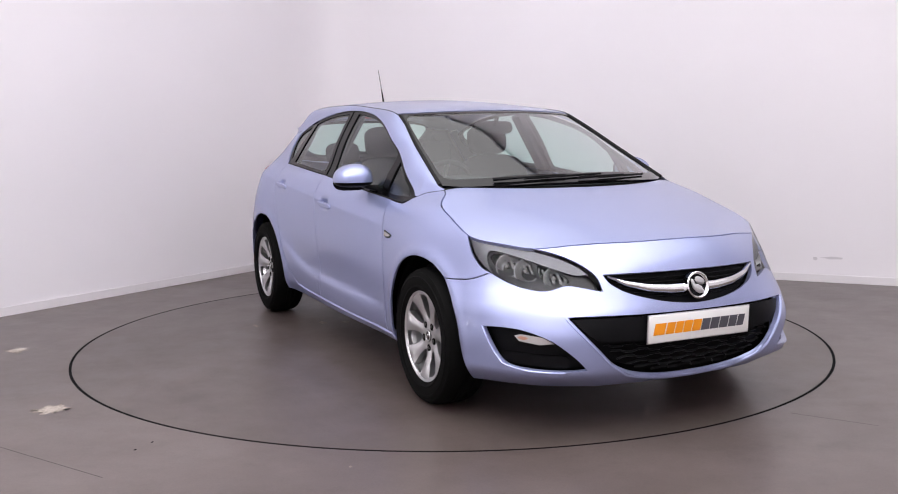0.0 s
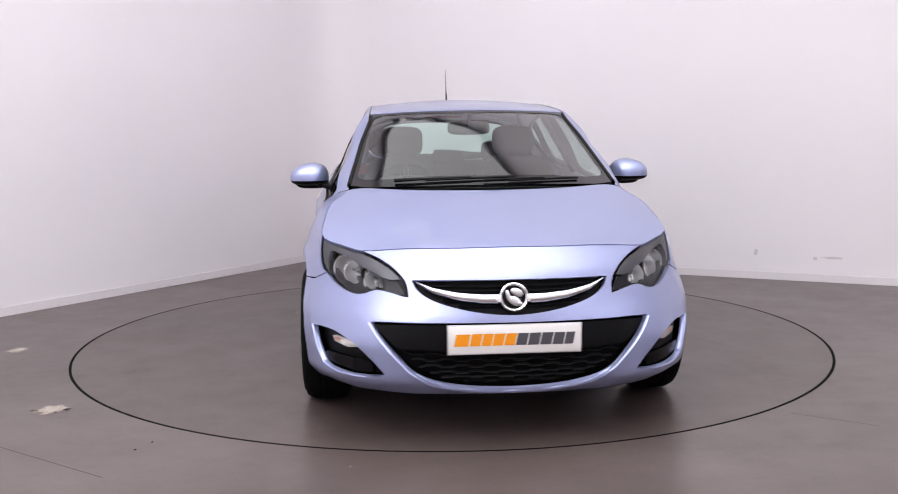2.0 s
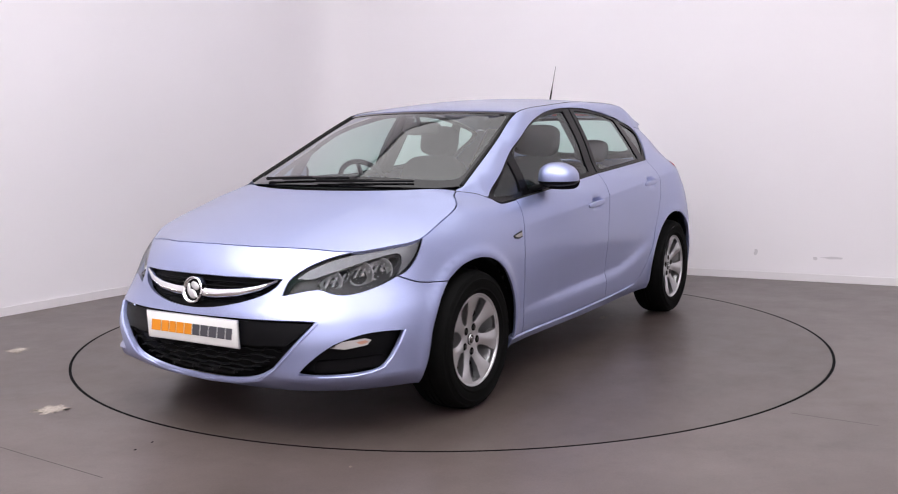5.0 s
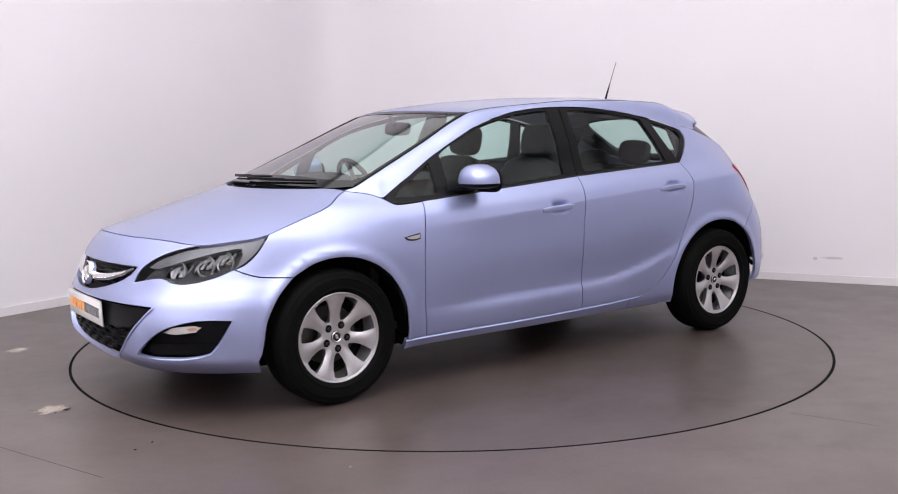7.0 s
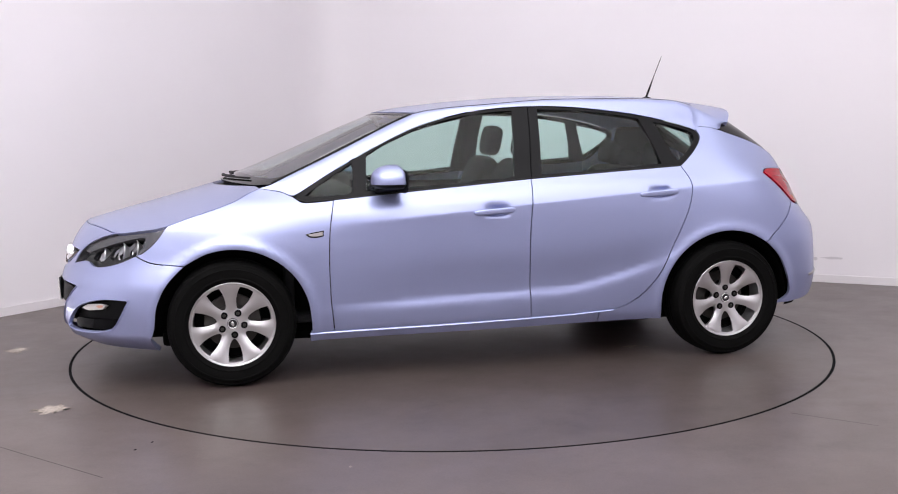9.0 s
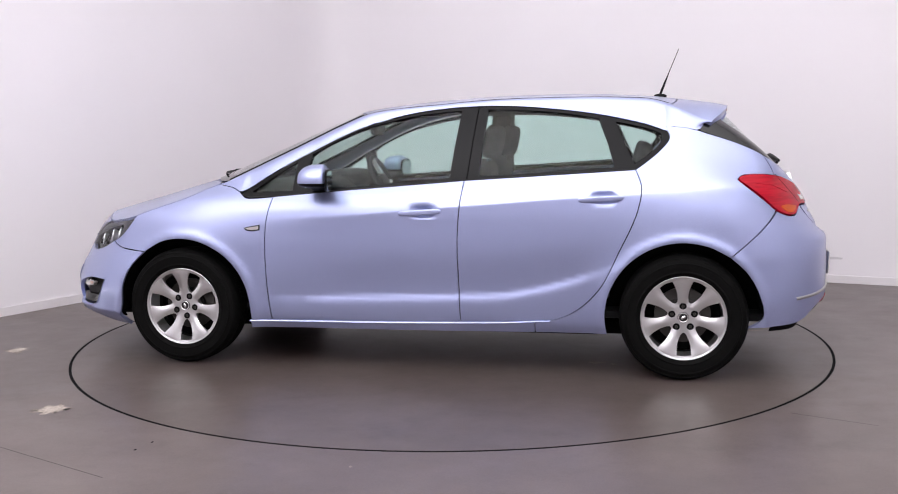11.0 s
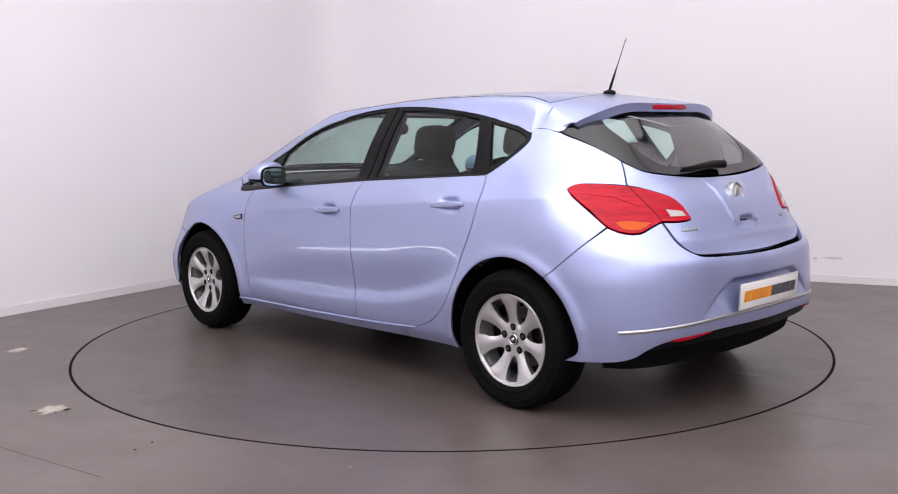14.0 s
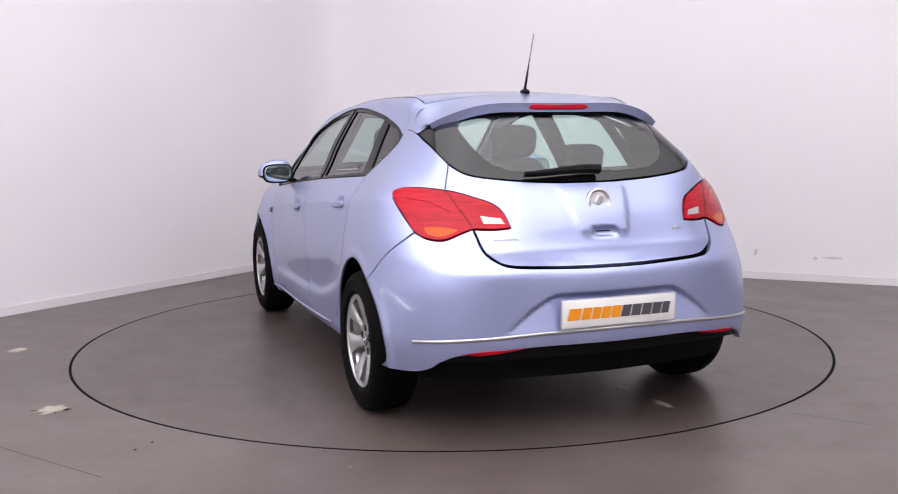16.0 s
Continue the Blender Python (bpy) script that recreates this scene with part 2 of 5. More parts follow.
def wall_slab(name, a, b, z0, z1, inward, thick, mat, label):
    """A wall between two floor points, its inner face on the line a-b."""
    n = Vector(((b - a).y, -(b - a).x, 0)).normalized()
    if n.dot(MIDDLE - a) < 0:
        n = -n
    c = [a + n * inward, b + n * inward, b - n * thick, a - n * thick]
    bm = bmesh.new()
    lo = [bm.verts.new((p.x, p.y, z0)) for p in c]
    hi = [bm.verts.new((p.x, p.y, z1)) for p in c]
    bm.faces.new(lo)
    bm.faces.new(hi)
    for i in range(4):
        bm.faces.new((lo[i], lo[(i + 1) % 4], hi[(i + 1) % 4], hi[i]))
    return tagged(part(name, bm, mat, None), label, "wall" if "wall" in name else "baseboard", kind="structure")


def cove_curve(inward, steps=14):
    """The rounded corner between the two white walls."""
    a, b = CORNER + ALONG_LEFT * COVE, CORNER + ALONG_RIGHT * COVE
    pts = [a * (1 - t) ** 2 + CORNER * 2 * t * (1 - t) + b * t * t for t in (k / steps for k in range(steps + 1))]
    out = []
    for i, p in enumerate(pts):
        d = pts[min(i + 1, steps)] - pts[max(i - 1, 0)]
        n = Vector((d.y, -d.x, 0)).normalized()
        if n.dot(MIDDLE - p) < 0:
            n = -n
        out.append(p + n * inward)
    return out


def cove_slab(name, inner, outer, z0, z1, mat, label, category):
    bm = bmesh.new()
    rows = [[bm.verts.new((p.x, p.y, z)) for p in c] for c, z in ((cove_curve(inner), z0), (cove_curve(inner), z1), (cove_curve(-outer), z1), (cove_curve(-outer), z0))]
    for a, b in zip(rows, rows[1:] + rows[:1]):
        for i in range(len(a) - 1):
            bm.faces.new((a[i], a[i + 1], b[i + 1], b[i]))
    return tagged(part(name, bm, mat, None), label, category, kind="structure")


white = "smooth white painted studio wall meeting the grey floor"
wall_slab("wall_left", CORNER + ALONG_LEFT * COVE, P_LEFT, -.1, HIGH, 0, .15, WALL, white)
wall_slab("wall_right", CORNER + ALONG_RIGHT * COVE, P_RIGHT, -.1, HIGH, 0, .15, WALL, white)
cove_slab("wall_corner", 0, .15, -.1, HIGH, WALL, "white painted rounded corner between two studio walls", "wall")
# the next two walls are out of view, added to close the room in white
wall_slab("wall_behind", P_LEFT, P_BACK, -.1, HIGH, 0, .15, WALL, "unseen plain white wall added to close the room")
wall_slab("wall_side", P_RIGHT, P_BACK, -.1, HIGH, 0, .15, WALL, "unseen plain white wall added at the open side")
skirt = "low white gloss skirting board along the studio wall"
wall_slab("baseboard_left", CORNER + ALONG_LEFT * COVE, P_LEFT, 0, .062, .014, -.002, SKIRT, skirt)
wall_slab("baseboard_right", CORNER + ALONG_RIGHT * COVE, P_RIGHT, 0, .062, .014, -.002, SKIRT, skirt)
cove_slab("baseboard_corner", .014, -.002, 0, .062, SKIRT, "curved white skirting board in the rounded corner", "baseboard")

RING, SLOT = 2.2226, .017


def flat_ring(name, r0, r1, z, mat, label, category, seg=160):
    bm = bmesh.new()
    a = [bm.verts.new((r0 * math.cos(2 * math.pi * k / seg), r0 * math.sin(2 * math.pi * k / seg), z)) for k in range(seg)]
    b = [bm.verts.new((r1 * math.cos(2 * math.pi * k / seg), r1 * math.sin(2 * math.pi * k / seg), z)) for k in range(seg)]
    for k in range(seg):
        bm.faces.new((a[k], a[(k + 1) % seg], b[(k + 1) % seg], b[k]))
    return tagged(part(name, bm, mat, None), label, category, kind="structure")


def make_floor():
    """One sheet with a round opening for the turntable, and the pit's wall below it."""
    seg = 160
    bm = bmesh.new()
    rings = []
    for r, z in ((RING + SLOT / 2, -.08), (RING + SLOT / 2, 0), (3.2, 0), (16, 0)):
        rings.append([bm.verts.new((r * math.cos(2 * math.pi * k / seg), r * math.sin(2 * math.pi * k / seg), z)) for k in range(seg)])
    for a, b in zip(rings, rings[1:]):
        for k in range(seg):
            bm.faces.new((a[k], a[(k + 1) % seg], b[(k + 1) % seg], b[k]))
    return tagged(part("floor", bm, FLOOR, None), "worn grey-brown painted concrete studio floor with scuffs", "floor", kind="structure")


make_floor()
# nearly flush black ring, added for the shade inside the slot
flat_ring("slot_shade_ring", RING - SLOT / 2 + .001, RING + SLOT / 2 - .001, -.0006, LINER, "black ring standing in for the shade of the turntable slot", "floor")
flat_ring("turntable_pit", 0, RING + .05, -.079, LINER, "dark slot bottom beneath the turntable edge", "floor", 64)


def flat_patch(name, x, y, rx, ry, seed, mat, parent, label, z=.0012, spikes=15):
    """A worn patch with a ragged edge."""
    rnd = random.Random(seed)
    pts = []
    for k in range(spikes * 2):
        a = math.pi * k / spikes
        r = (1.0 if k % 2 else .72) * rnd.uniform(.55, 1.2)
        pts.append((x + rx * r * math.cos(a), y + ry * r * math.sin(a)))
    bm = bmesh.new()
    bm.faces.new([bm.verts.new((px, py, z)) for px, py in pts])
    bmesh.ops.triangulate(bm, faces=bm.faces[:])
    return part(name, bm, mat, parent, label)


for x, y, rx, ry, s in ((-1.858, -1.569, .085, .10, 1), (-2.572, -.326, .07, .09, 2), (-.389, -2.385, .008, .012, 3), (-1.239, -2.063, .006, .012, 4), (-1.28, -2.16, .008, .01, 5)):
    tagged(flat_patch("floor_chip", x, y, rx, ry, s, PATCH if s < 4 else LINER, None, ""), "pale chipped patch in the grey floor paint" if s < 4 else "tiny dark speck of dirt on the floor",
           "floor mark", "floor marks")


def floor_joint(a, b):
    d = (Vector(b) - Vector(a)).normalized()
    w = Vector((-d.y, d.x)) * .002
    bm = bmesh.new()
    bm.faces.new([bm.verts.new((p.x, p.y, .0008)) for p in (Vector(a) - w, Vector(b) - w, Vector(b) + w, Vector(a) + w)])
    tagged(part("floor_joint", bm, JOINT, None), "thin dark joint in the floor covering", "floor joint", "floor joints", "structure")


JOINT = material("joint_dirt", (.05, .042, .04), .7)
floor_joint((-1.93, -2.05), (-1.30, -2.47))
floor_joint((1.50, -1.765), (1.80, -1.96))
SMUDGE = material("wall_smudge", (.66, .63, .66), .6)


def wall_smudge(x, y, w, h, seed):
    """A faint rub mark on the right wall, x metres from the corner and y up."""
    rnd = random.Random(seed)
    n = Vector((ALONG_RIGHT.y, -ALONG_RIGHT.x, 0))
    if n.dot(MIDDLE - CORNER) < 0:
        n = -n
    bm = bmesh.new()
    vs = []
    for k in range(14):
        a, r = 2 * math.pi * k / 14, rnd.uniform(.6, 1.1)
        p = CORNER + ALONG_RIGHT * (x + w * r * math.cos(a)) + n * .0015
        vs.append(bm.verts.new((p.x, p.y, y + h * r * math.sin(a))))
    bm.faces.new(vs)
    tagged(part("wall_smudge", bm, SMUDGE, None), "faint grey rub mark on the white wall", "wall mark", "wall marks")


wall_smudge(4.75, .20, .10, .012, 3)
wall_smudge(4.62, .19, .02, .02, 4)
wall_smudge(4.15, .22, .018, .028, 5)

# unseen ceiling, assumed, closing the room from above
bm = bmesh.new()
bm.faces.new([bm.verts.new((p.x, p.y, HIGH)) for p in (CORNER, P_RIGHT, P_BACK, P_LEFT)])
bmesh.ops.solidify(bm, geom=bm.faces[:], thickness=-.1)
tagged(part("ceiling", bm, CEIL, None), "unseen plain white ceiling added above the turntable", "ceiling", kind="structure")


# one large unseen glowing ceiling, added as fill, that fades towards the two white walls
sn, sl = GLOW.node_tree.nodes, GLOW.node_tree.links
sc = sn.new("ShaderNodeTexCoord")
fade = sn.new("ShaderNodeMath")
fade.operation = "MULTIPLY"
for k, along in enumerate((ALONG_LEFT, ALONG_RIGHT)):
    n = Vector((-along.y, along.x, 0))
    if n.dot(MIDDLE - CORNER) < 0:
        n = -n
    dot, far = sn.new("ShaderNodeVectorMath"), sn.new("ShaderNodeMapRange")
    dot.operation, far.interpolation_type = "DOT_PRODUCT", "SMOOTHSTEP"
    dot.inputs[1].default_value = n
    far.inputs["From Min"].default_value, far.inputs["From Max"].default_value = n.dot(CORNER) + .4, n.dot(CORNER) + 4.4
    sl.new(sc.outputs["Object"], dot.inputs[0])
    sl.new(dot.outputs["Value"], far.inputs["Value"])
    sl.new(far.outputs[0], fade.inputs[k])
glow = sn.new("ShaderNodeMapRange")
glow.inputs["To Min"].default_value, glow.inputs["To Max"].default_value = FILL_EDGE, FILL_STRENGTH
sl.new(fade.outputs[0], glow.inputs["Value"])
# the added glow is stronger to the left and towards low y
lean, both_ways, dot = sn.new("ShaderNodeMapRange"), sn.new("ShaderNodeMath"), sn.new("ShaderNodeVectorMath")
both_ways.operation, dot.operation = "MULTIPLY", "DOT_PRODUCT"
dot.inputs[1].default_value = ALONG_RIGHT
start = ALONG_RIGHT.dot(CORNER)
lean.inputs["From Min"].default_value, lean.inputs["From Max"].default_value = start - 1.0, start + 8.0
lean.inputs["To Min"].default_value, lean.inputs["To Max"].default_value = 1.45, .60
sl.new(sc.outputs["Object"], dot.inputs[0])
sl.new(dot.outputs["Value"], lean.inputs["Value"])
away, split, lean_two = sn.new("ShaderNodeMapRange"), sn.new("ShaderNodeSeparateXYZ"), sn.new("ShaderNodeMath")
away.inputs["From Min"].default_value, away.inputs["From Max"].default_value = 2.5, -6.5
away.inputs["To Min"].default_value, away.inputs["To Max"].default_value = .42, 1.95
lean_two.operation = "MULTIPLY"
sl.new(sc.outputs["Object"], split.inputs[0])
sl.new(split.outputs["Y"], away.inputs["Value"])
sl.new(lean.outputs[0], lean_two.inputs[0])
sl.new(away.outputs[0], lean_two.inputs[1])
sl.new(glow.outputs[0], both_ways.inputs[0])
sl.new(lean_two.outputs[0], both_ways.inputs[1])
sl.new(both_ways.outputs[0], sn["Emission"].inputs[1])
e = tagged(new("fill_ceiling"), "large unseen glowing sheet added overhead to light the room", "light")
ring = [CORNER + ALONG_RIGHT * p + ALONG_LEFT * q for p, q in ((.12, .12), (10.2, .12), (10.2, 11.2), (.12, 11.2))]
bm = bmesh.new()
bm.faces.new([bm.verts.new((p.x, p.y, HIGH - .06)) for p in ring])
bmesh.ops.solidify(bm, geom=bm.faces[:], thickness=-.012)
part("glow_sheet", bm, GLOW, e, "added glowing white sheet")
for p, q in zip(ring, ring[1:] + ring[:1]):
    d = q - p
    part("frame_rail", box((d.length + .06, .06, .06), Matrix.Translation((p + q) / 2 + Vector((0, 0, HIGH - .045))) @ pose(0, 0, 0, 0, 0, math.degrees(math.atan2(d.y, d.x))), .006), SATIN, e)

# unseen shutter in the left wall; its glowing bars are added to reflect as white lines
e = tagged(new("shutter_door"), "unseen white roller shutter, assumed, with a thin added glow below", "door", kind="structure")
n = Vector((-ALONG_LEFT.y, ALONG_LEFT.x, 0))
if n.dot(MIDDLE - CORNER) < 0:
    n = -n
turn = math.degrees(math.atan2(ALONG_LEFT.y, ALONG_LEFT.x))
for k in range(12):
    part("shutter_slat", box((5.2, .02, .205), pose(0, 0, .16 + .21 * k), .008), SKIRT, e)
part("glow_gap", box((5.2, .012, .028), pose(0, 0, .024)), GAP_GLOW, e, "glowing bar added under the unseen shutter")
part("glow_slit", box((.022, .012, 1.1), pose(-.4, .008, .60)), GAP_GLOW, e, "glowing slit added to reflect in the car paint")
q = CORNER + ALONG_LEFT * 7.0 + n * .012
e.matrix_basis = pose(q.x, q.y, 0, 0, 0, turn)

TURNTABLE = tagged(new("turntable"), "flush round grey painted turntable in the floor", "turntable")
bm = lathe([(0, -.06), (RING - SLOT / 2, -.06), (RING - SLOT / 2, 0), (1.5, 0), (0, 0)], 160)
part("disc", bm, DISC, TURNTABLE, "worn grey painted disc")
for x, y, rx, ry, s in ((-.925, .635, .05, .04, 11), (-1.01, .66, .02, .02, 12), (-.736, -.593, .05, .03, 13), (-.685, -.462, .05, .03, 14), (-1.829, -.343, .10, .03, 15), (-1.50, -.324, .06, .02, 16), (-1.25, -.278, .05, .02, 17), (-.842, -1.021, .05, .02, 18)):
    flat_patch("paint_chip", x, y, rx, ry, s, PATCH, TURNTABLE, "pale chip in the paint")


# ---- the car: its skin ----
# stations of the body: height, x (forward), y (left), going from the nose round the left side to the tail
STATIONS = []
STATIONS.append([(.17, 2.10, 0), (.22, 2.185, 0), (.30, 2.235, 0), (.40, 2.25, 0), (.50, 2.243, 0), (.57, 2.228, 0), (.63, 2.205, 0), (.70, 2.178, 0), (.75, 2.15, 0), (.80, 2.105, 0), (.84, 2.04, 0)])
STATIONS.append([(.17, 2.09, .24), (.22, 2.17, .245), (.30, 2.222, .25), (.40, 2.235, .25), (.50, 2.228, .25), (.57, 2.205, .25), (.63, 2.178, .25), (.70, 2.15, .25), (.75, 2.115, .25), (.80, 2.06, .25), (.84, 1.99, .25)])
STATIONS.append([(.17, 2.07, .42), (.22, 2.135, .435), (.30, 2.185, .44), (.40, 2.195, .44), (.50, 2.18, .44), (.57, 2.14, .435), (.63, 2.11, .43), (.70, 2.07, .43), (.75, 2.025, .43), (.80, 1.96, .43), (.84, 1.88, .43)])
STATIONS.append([(.17, 2.0, .56), (.22, 2.06, .585), (.30, 2.115, .60), (.40, 2.115, .605), (.50, 2.085, .60), (.57, 2.045, .59), (.63, 2.01, .585), (.70, 1.965, .58), (.75, 1.92, .575), (.80, 1.86, .565), (.84, 1.79, .56)])
STATIONS.append([(.17, 1.88, .68), (.22, 1.92, .715), (.30, 1.955, .74), (.40, 1.955, .745), (.50, 1.93, .735), (.57, 1.905, .715), (.63, 1.875, .695), (.70, 1.83, .675), (.75, 1.79, .665), (.80, 1.74, .655), (.84, 1.69, .64)])
STATIONS.append([(.17, 1.78, .75), (.22, 1.80, .785), (.30, 1.815, .815), (.40, 1.815, .825), (.50, 1.805, .82), (.57, 1.79, .80), (.63, 1.77, .775), (.70, 1.74, .75), (.75, 1.71, .735), (.80, 1.675, .72), (.84, 1.64, .70)])
STATIONS.append([(.17, 1.63, .80), (.22, 1.63, .83), (.30, 1.63, .85), (.40, 1.63, .86), (.50, 1.63, .86), (.57, 1.625, .848), (.63, 1.615, .83), (.70, 1.60, .81), (.75, 1.59, .795), (.80, 1.58, .775), (.86, 1.56, .73), (.90, 1.55, .68)])
STATIONS.append([(.17, 1.34, .84), (.30, 1.34, .868), (.45, 1.34, .88), (.60, 1.34, .88), (.70, 1.34, .872), (.78, 1.34, .85), (.85, 1.34, .815), (.90, 1.34, .77), (.94, 1.34, .71), (.97, 1.34, .65)])
STATIONS.append([(.17, .95, .79), (.22, .95, .82), (.27, .95, .843), (.35, .95, .854), (.50, .95, .864), (.65, .95, .866), (.75, .95, .859), (.85, .95, .835), (.90, .95, .805), (.93, .95, .772), (.97, .95, .735), (1.05, .95, .68), (1.15, .95, .61)])
STATIONS.append([(.17, .3, .79), (.22, .3, .82), (.27, .3, .847), (.35, .3, .858), (.50, .3, .868), (.65, .3, .874), (.80, .3, .871), (.88, .3, .86), (.93, .3, .835), (.97, .3, .797), (1.02, .3, .765), (1.2, .3, .66), (1.35, .3, .565), (1.45, .3, .50)])
STATIONS.append([(.17, -.3, .79), (.22, -.3, .82), (.27, -.3, .847), (.35, -.3, .858), (.50, -.3, .868), (.65, -.3, .874), (.80, -.3, .871), (.90, -.3, .858), (.96, -.3, .832), (1.003, -.3, .793), (1.05, -.3, .763), (1.2, -.3, .673), (1.39, -.3, .556), (1.47, -.3, .50)])
STATIONS.append([(.17, -.9, .79), (.22, -.9, .82), (.27, -.9, .847), (.35, -.9, .859), (.50, -.9, .872), (.65, -.9, .878), (.80, -.9, .873), (.91, -.9, .858), (.98, -.9, .828), (1.03, -.9, .783), (1.08, -.9, .75), (1.2, -.9, .68), (1.36, -.9, .58), (1.45, -.9, .52)])
STATIONS.append([(.17, -1.34, .845), (.30, -1.34, .875), (.45, -1.34, .888), (.60, -1.34, .89), (.72, -1.34, .886), (.82, -1.335, .876), (.91, -1.325, .856), (.98, -1.315, .826), (1.05, -1.305, .772), (1.12, -1.295, .718), (1.24, -1.285, .632), (1.34, -1.27, .57), (1.43, -1.25, .51)])
STATIONS.append([(.17, -1.71, .82), (.285, -1.73, .858), (.45, -1.74, .868), (.60, -1.74, .868), (.72, -1.73, .856), (.82, -1.71, .836), (.91, -1.675, .812), (.98, -1.635, .79), (1.05, -1.585, .74), (1.12, -1.53, .685), (1.24, -1.44, .61), (1.34, -1.38, .55), (1.43, -1.33, .49)])
STATIONS.append([(.17, -1.87, .72), (.285, -1.905, .775), (.42, -1.92, .785), (.60, -1.92, .772), (.72, -1.905, .742), (.80, -1.875, .705), (.87, -1.84, .682), (.93, -1.815, .668), (.99, -1.785, .652), (1.05, -1.765, .635), (1.12, -1.725, .605), (1.24, -1.58, .555), (1.34, -1.45, .50), (1.43, -1.37, .44)])
STATIONS.append([(.17, -1.98, .54), (.285, -2.03, .575), (.42, -2.075, .565), (.60, -2.075, .55), (.69, -2.065, .53), (.74, -2.035, .50), (.80, -2.0, .475), (.87, -1.965, .455), (.93, -1.935, .447), (.99, -1.897, .442), (1.04, -1.857, .437), (1.10, -1.795, .43), (1.24, -1.65, .41), (1.36, -1.51, .38), (1.43, -1.43, .33)])
STATIONS.append([(.17, -2.03, .27), (.285, -2.08, .28), (.42, -2.125, .275), (.60, -2.125, .27), (.68, -2.11, .26), (.725, -2.075, .25), (.78, -2.03, .245), (.87, -1.988, .24), (.93, -1.957, .235), (.98, -1.92, .23), (1.02, -1.883, .23), (1.06, -1.842, .23), (1.24, -1.675, .22), (1.37, -1.545, .2), (1.43, -1.48, .17)])
STATIONS.append([(.17, -2.04, 0), (.285, -2.10, 0), (.42, -2.145, 0), (.60, -2.145, 0), (.68, -2.13, 0), (.72, -2.09, 0), (.77, -2.04, 0), (.87, -2.0, 0), (.93, -1.97, 0), (.98, -1.932, 0), (1.015, -1.897, 0), (1.045, -1.862, 0), (1.24, -1.68, 0), (1.375, -1.55, 0), (1.43, -1.50, 0)])


def reshape(k, x=(), y=()):
    """Shift a station's x and y by amounts given at some heights."""
    for i, p in enumerate(STATIONS[k]):
        dx = np.interp(p[0], *zip(*x)) if x else 0
        dy = np.interp(p[0], *zip(*y)) if y else 0
        STATIONS[k][i] = (p[0], p[1] + float(dx), p[2] + float(dy))


for k in (0, 1, 2):      # the chin turns under
    reshape(k, x=((.17, -.05), (.22, -.022), (.27, 0)))
reshape(3, y=((.63, 0), (.72, .012), (.84, .02)))
reshape(4, x=((.60, 0), (.84, .02)), y=((.60, 0), (.72, .025), (.84, .045)))
reshape(5, x=((.60, 0), (.84, .02)), y=((.60, 0), (.72, .025), (.84, .045)))
reshape(6, y=((.63, 0), (.75, .012), (.90, .03)))
reshape(8, y=((.97, 0), (1.05, .018), (1.15, .03)))
for k in (9, 10):      # fuller glasshouse
    reshape(k, y=((1.05, 0), (1.2, .022), (1.47, .032)))
reshape(11, y=((1.05, 0), (1.2, .010), (1.47, .014)))
for k in (-1, -2, -3):
    reshape(k, x=((.40, .014), (.60, .014), (.70, 0)))
NU, NZ, Z0, Z1 = 420, 150, .17, 1.47


def pchip(xs, ys, x):
    """A monotone cubic through the points."""
    xs, ys, x = np.asarray(xs, float), np.asarray(ys, float), np.asarray(x, float)
    h = np.diff(xs)
    s = np.diff(ys) / h
    d = np.zeros(len(xs))
    d[0], d[-1] = s[0], s[-1]
    for i in range(1, len(xs) - 1):
        if s[i - 1] * s[i] > 0:
            a, b = 2 * h[i] + h[i - 1], h[i] + 2 * h[i - 1]
            d[i] = (a + b) / (a / s[i - 1] + b / s[i])
    i = np.clip(np.searchsorted(xs, x) - 1, 0, len(xs) - 2)
    t = np.clip((x - xs[i]) / h[i], -.5, 1.5)
    return (ys[i] * (1 + 2 * t) * (1 - t) ** 2 + h[i] * d[i] * t * (1 - t) ** 2
            + ys[i + 1] * t * t * (3 - 2 * t) + h[i] * d[i + 1] * t * t * (t - 1))


def spline(xs, ys, x):
    """A natural cubic spline; ys may have several columns."""
    n = len(xs)
    h = np.diff(xs)
    a, b = np.eye(n), np.zeros((n, ys.shape[1]))
    for i in range(1, n - 1):
        a[i, i - 1:i + 2] = h[i - 1], 2 * (h[i - 1] + h[i]), h[i]
        b[i] = 6 * ((ys[i + 1] - ys[i]) / h[i] - (ys[i] - ys[i - 1]) / h[i - 1])
    m = np.linalg.solve(a, b)
    i = np.clip(np.searchsorted(xs, x) - 1, 0, n - 2)
    hh, u, v = h[i][:, None], (xs[i + 1] - x)[:, None], (x - xs[i])[:, None]
    return (m[i] * u ** 3 + m[i + 1] * v ** 3) / (6 * hh) + (ys[i] / hh - m[i] * hh / 6) * u + (ys[i + 1] / hh - m[i + 1] * hh / 6) * v


def blur(a, sigma, axis):
    r = int(3 * sigma) + 1
    k = np.exp(-.5 * (np.arange(-r, r + 1) / sigma) ** 2)
    k /= k.sum()
    pad = [(0, 0)] * a.ndim
    pad[axis] = (r, r)
    p = np.pad(a, pad, mode="reflect", reflect_type="odd")
    return sum(w * np.take(p, np.arange(j, j + a.shape[axis]), axis) for j, w in enumerate(k))


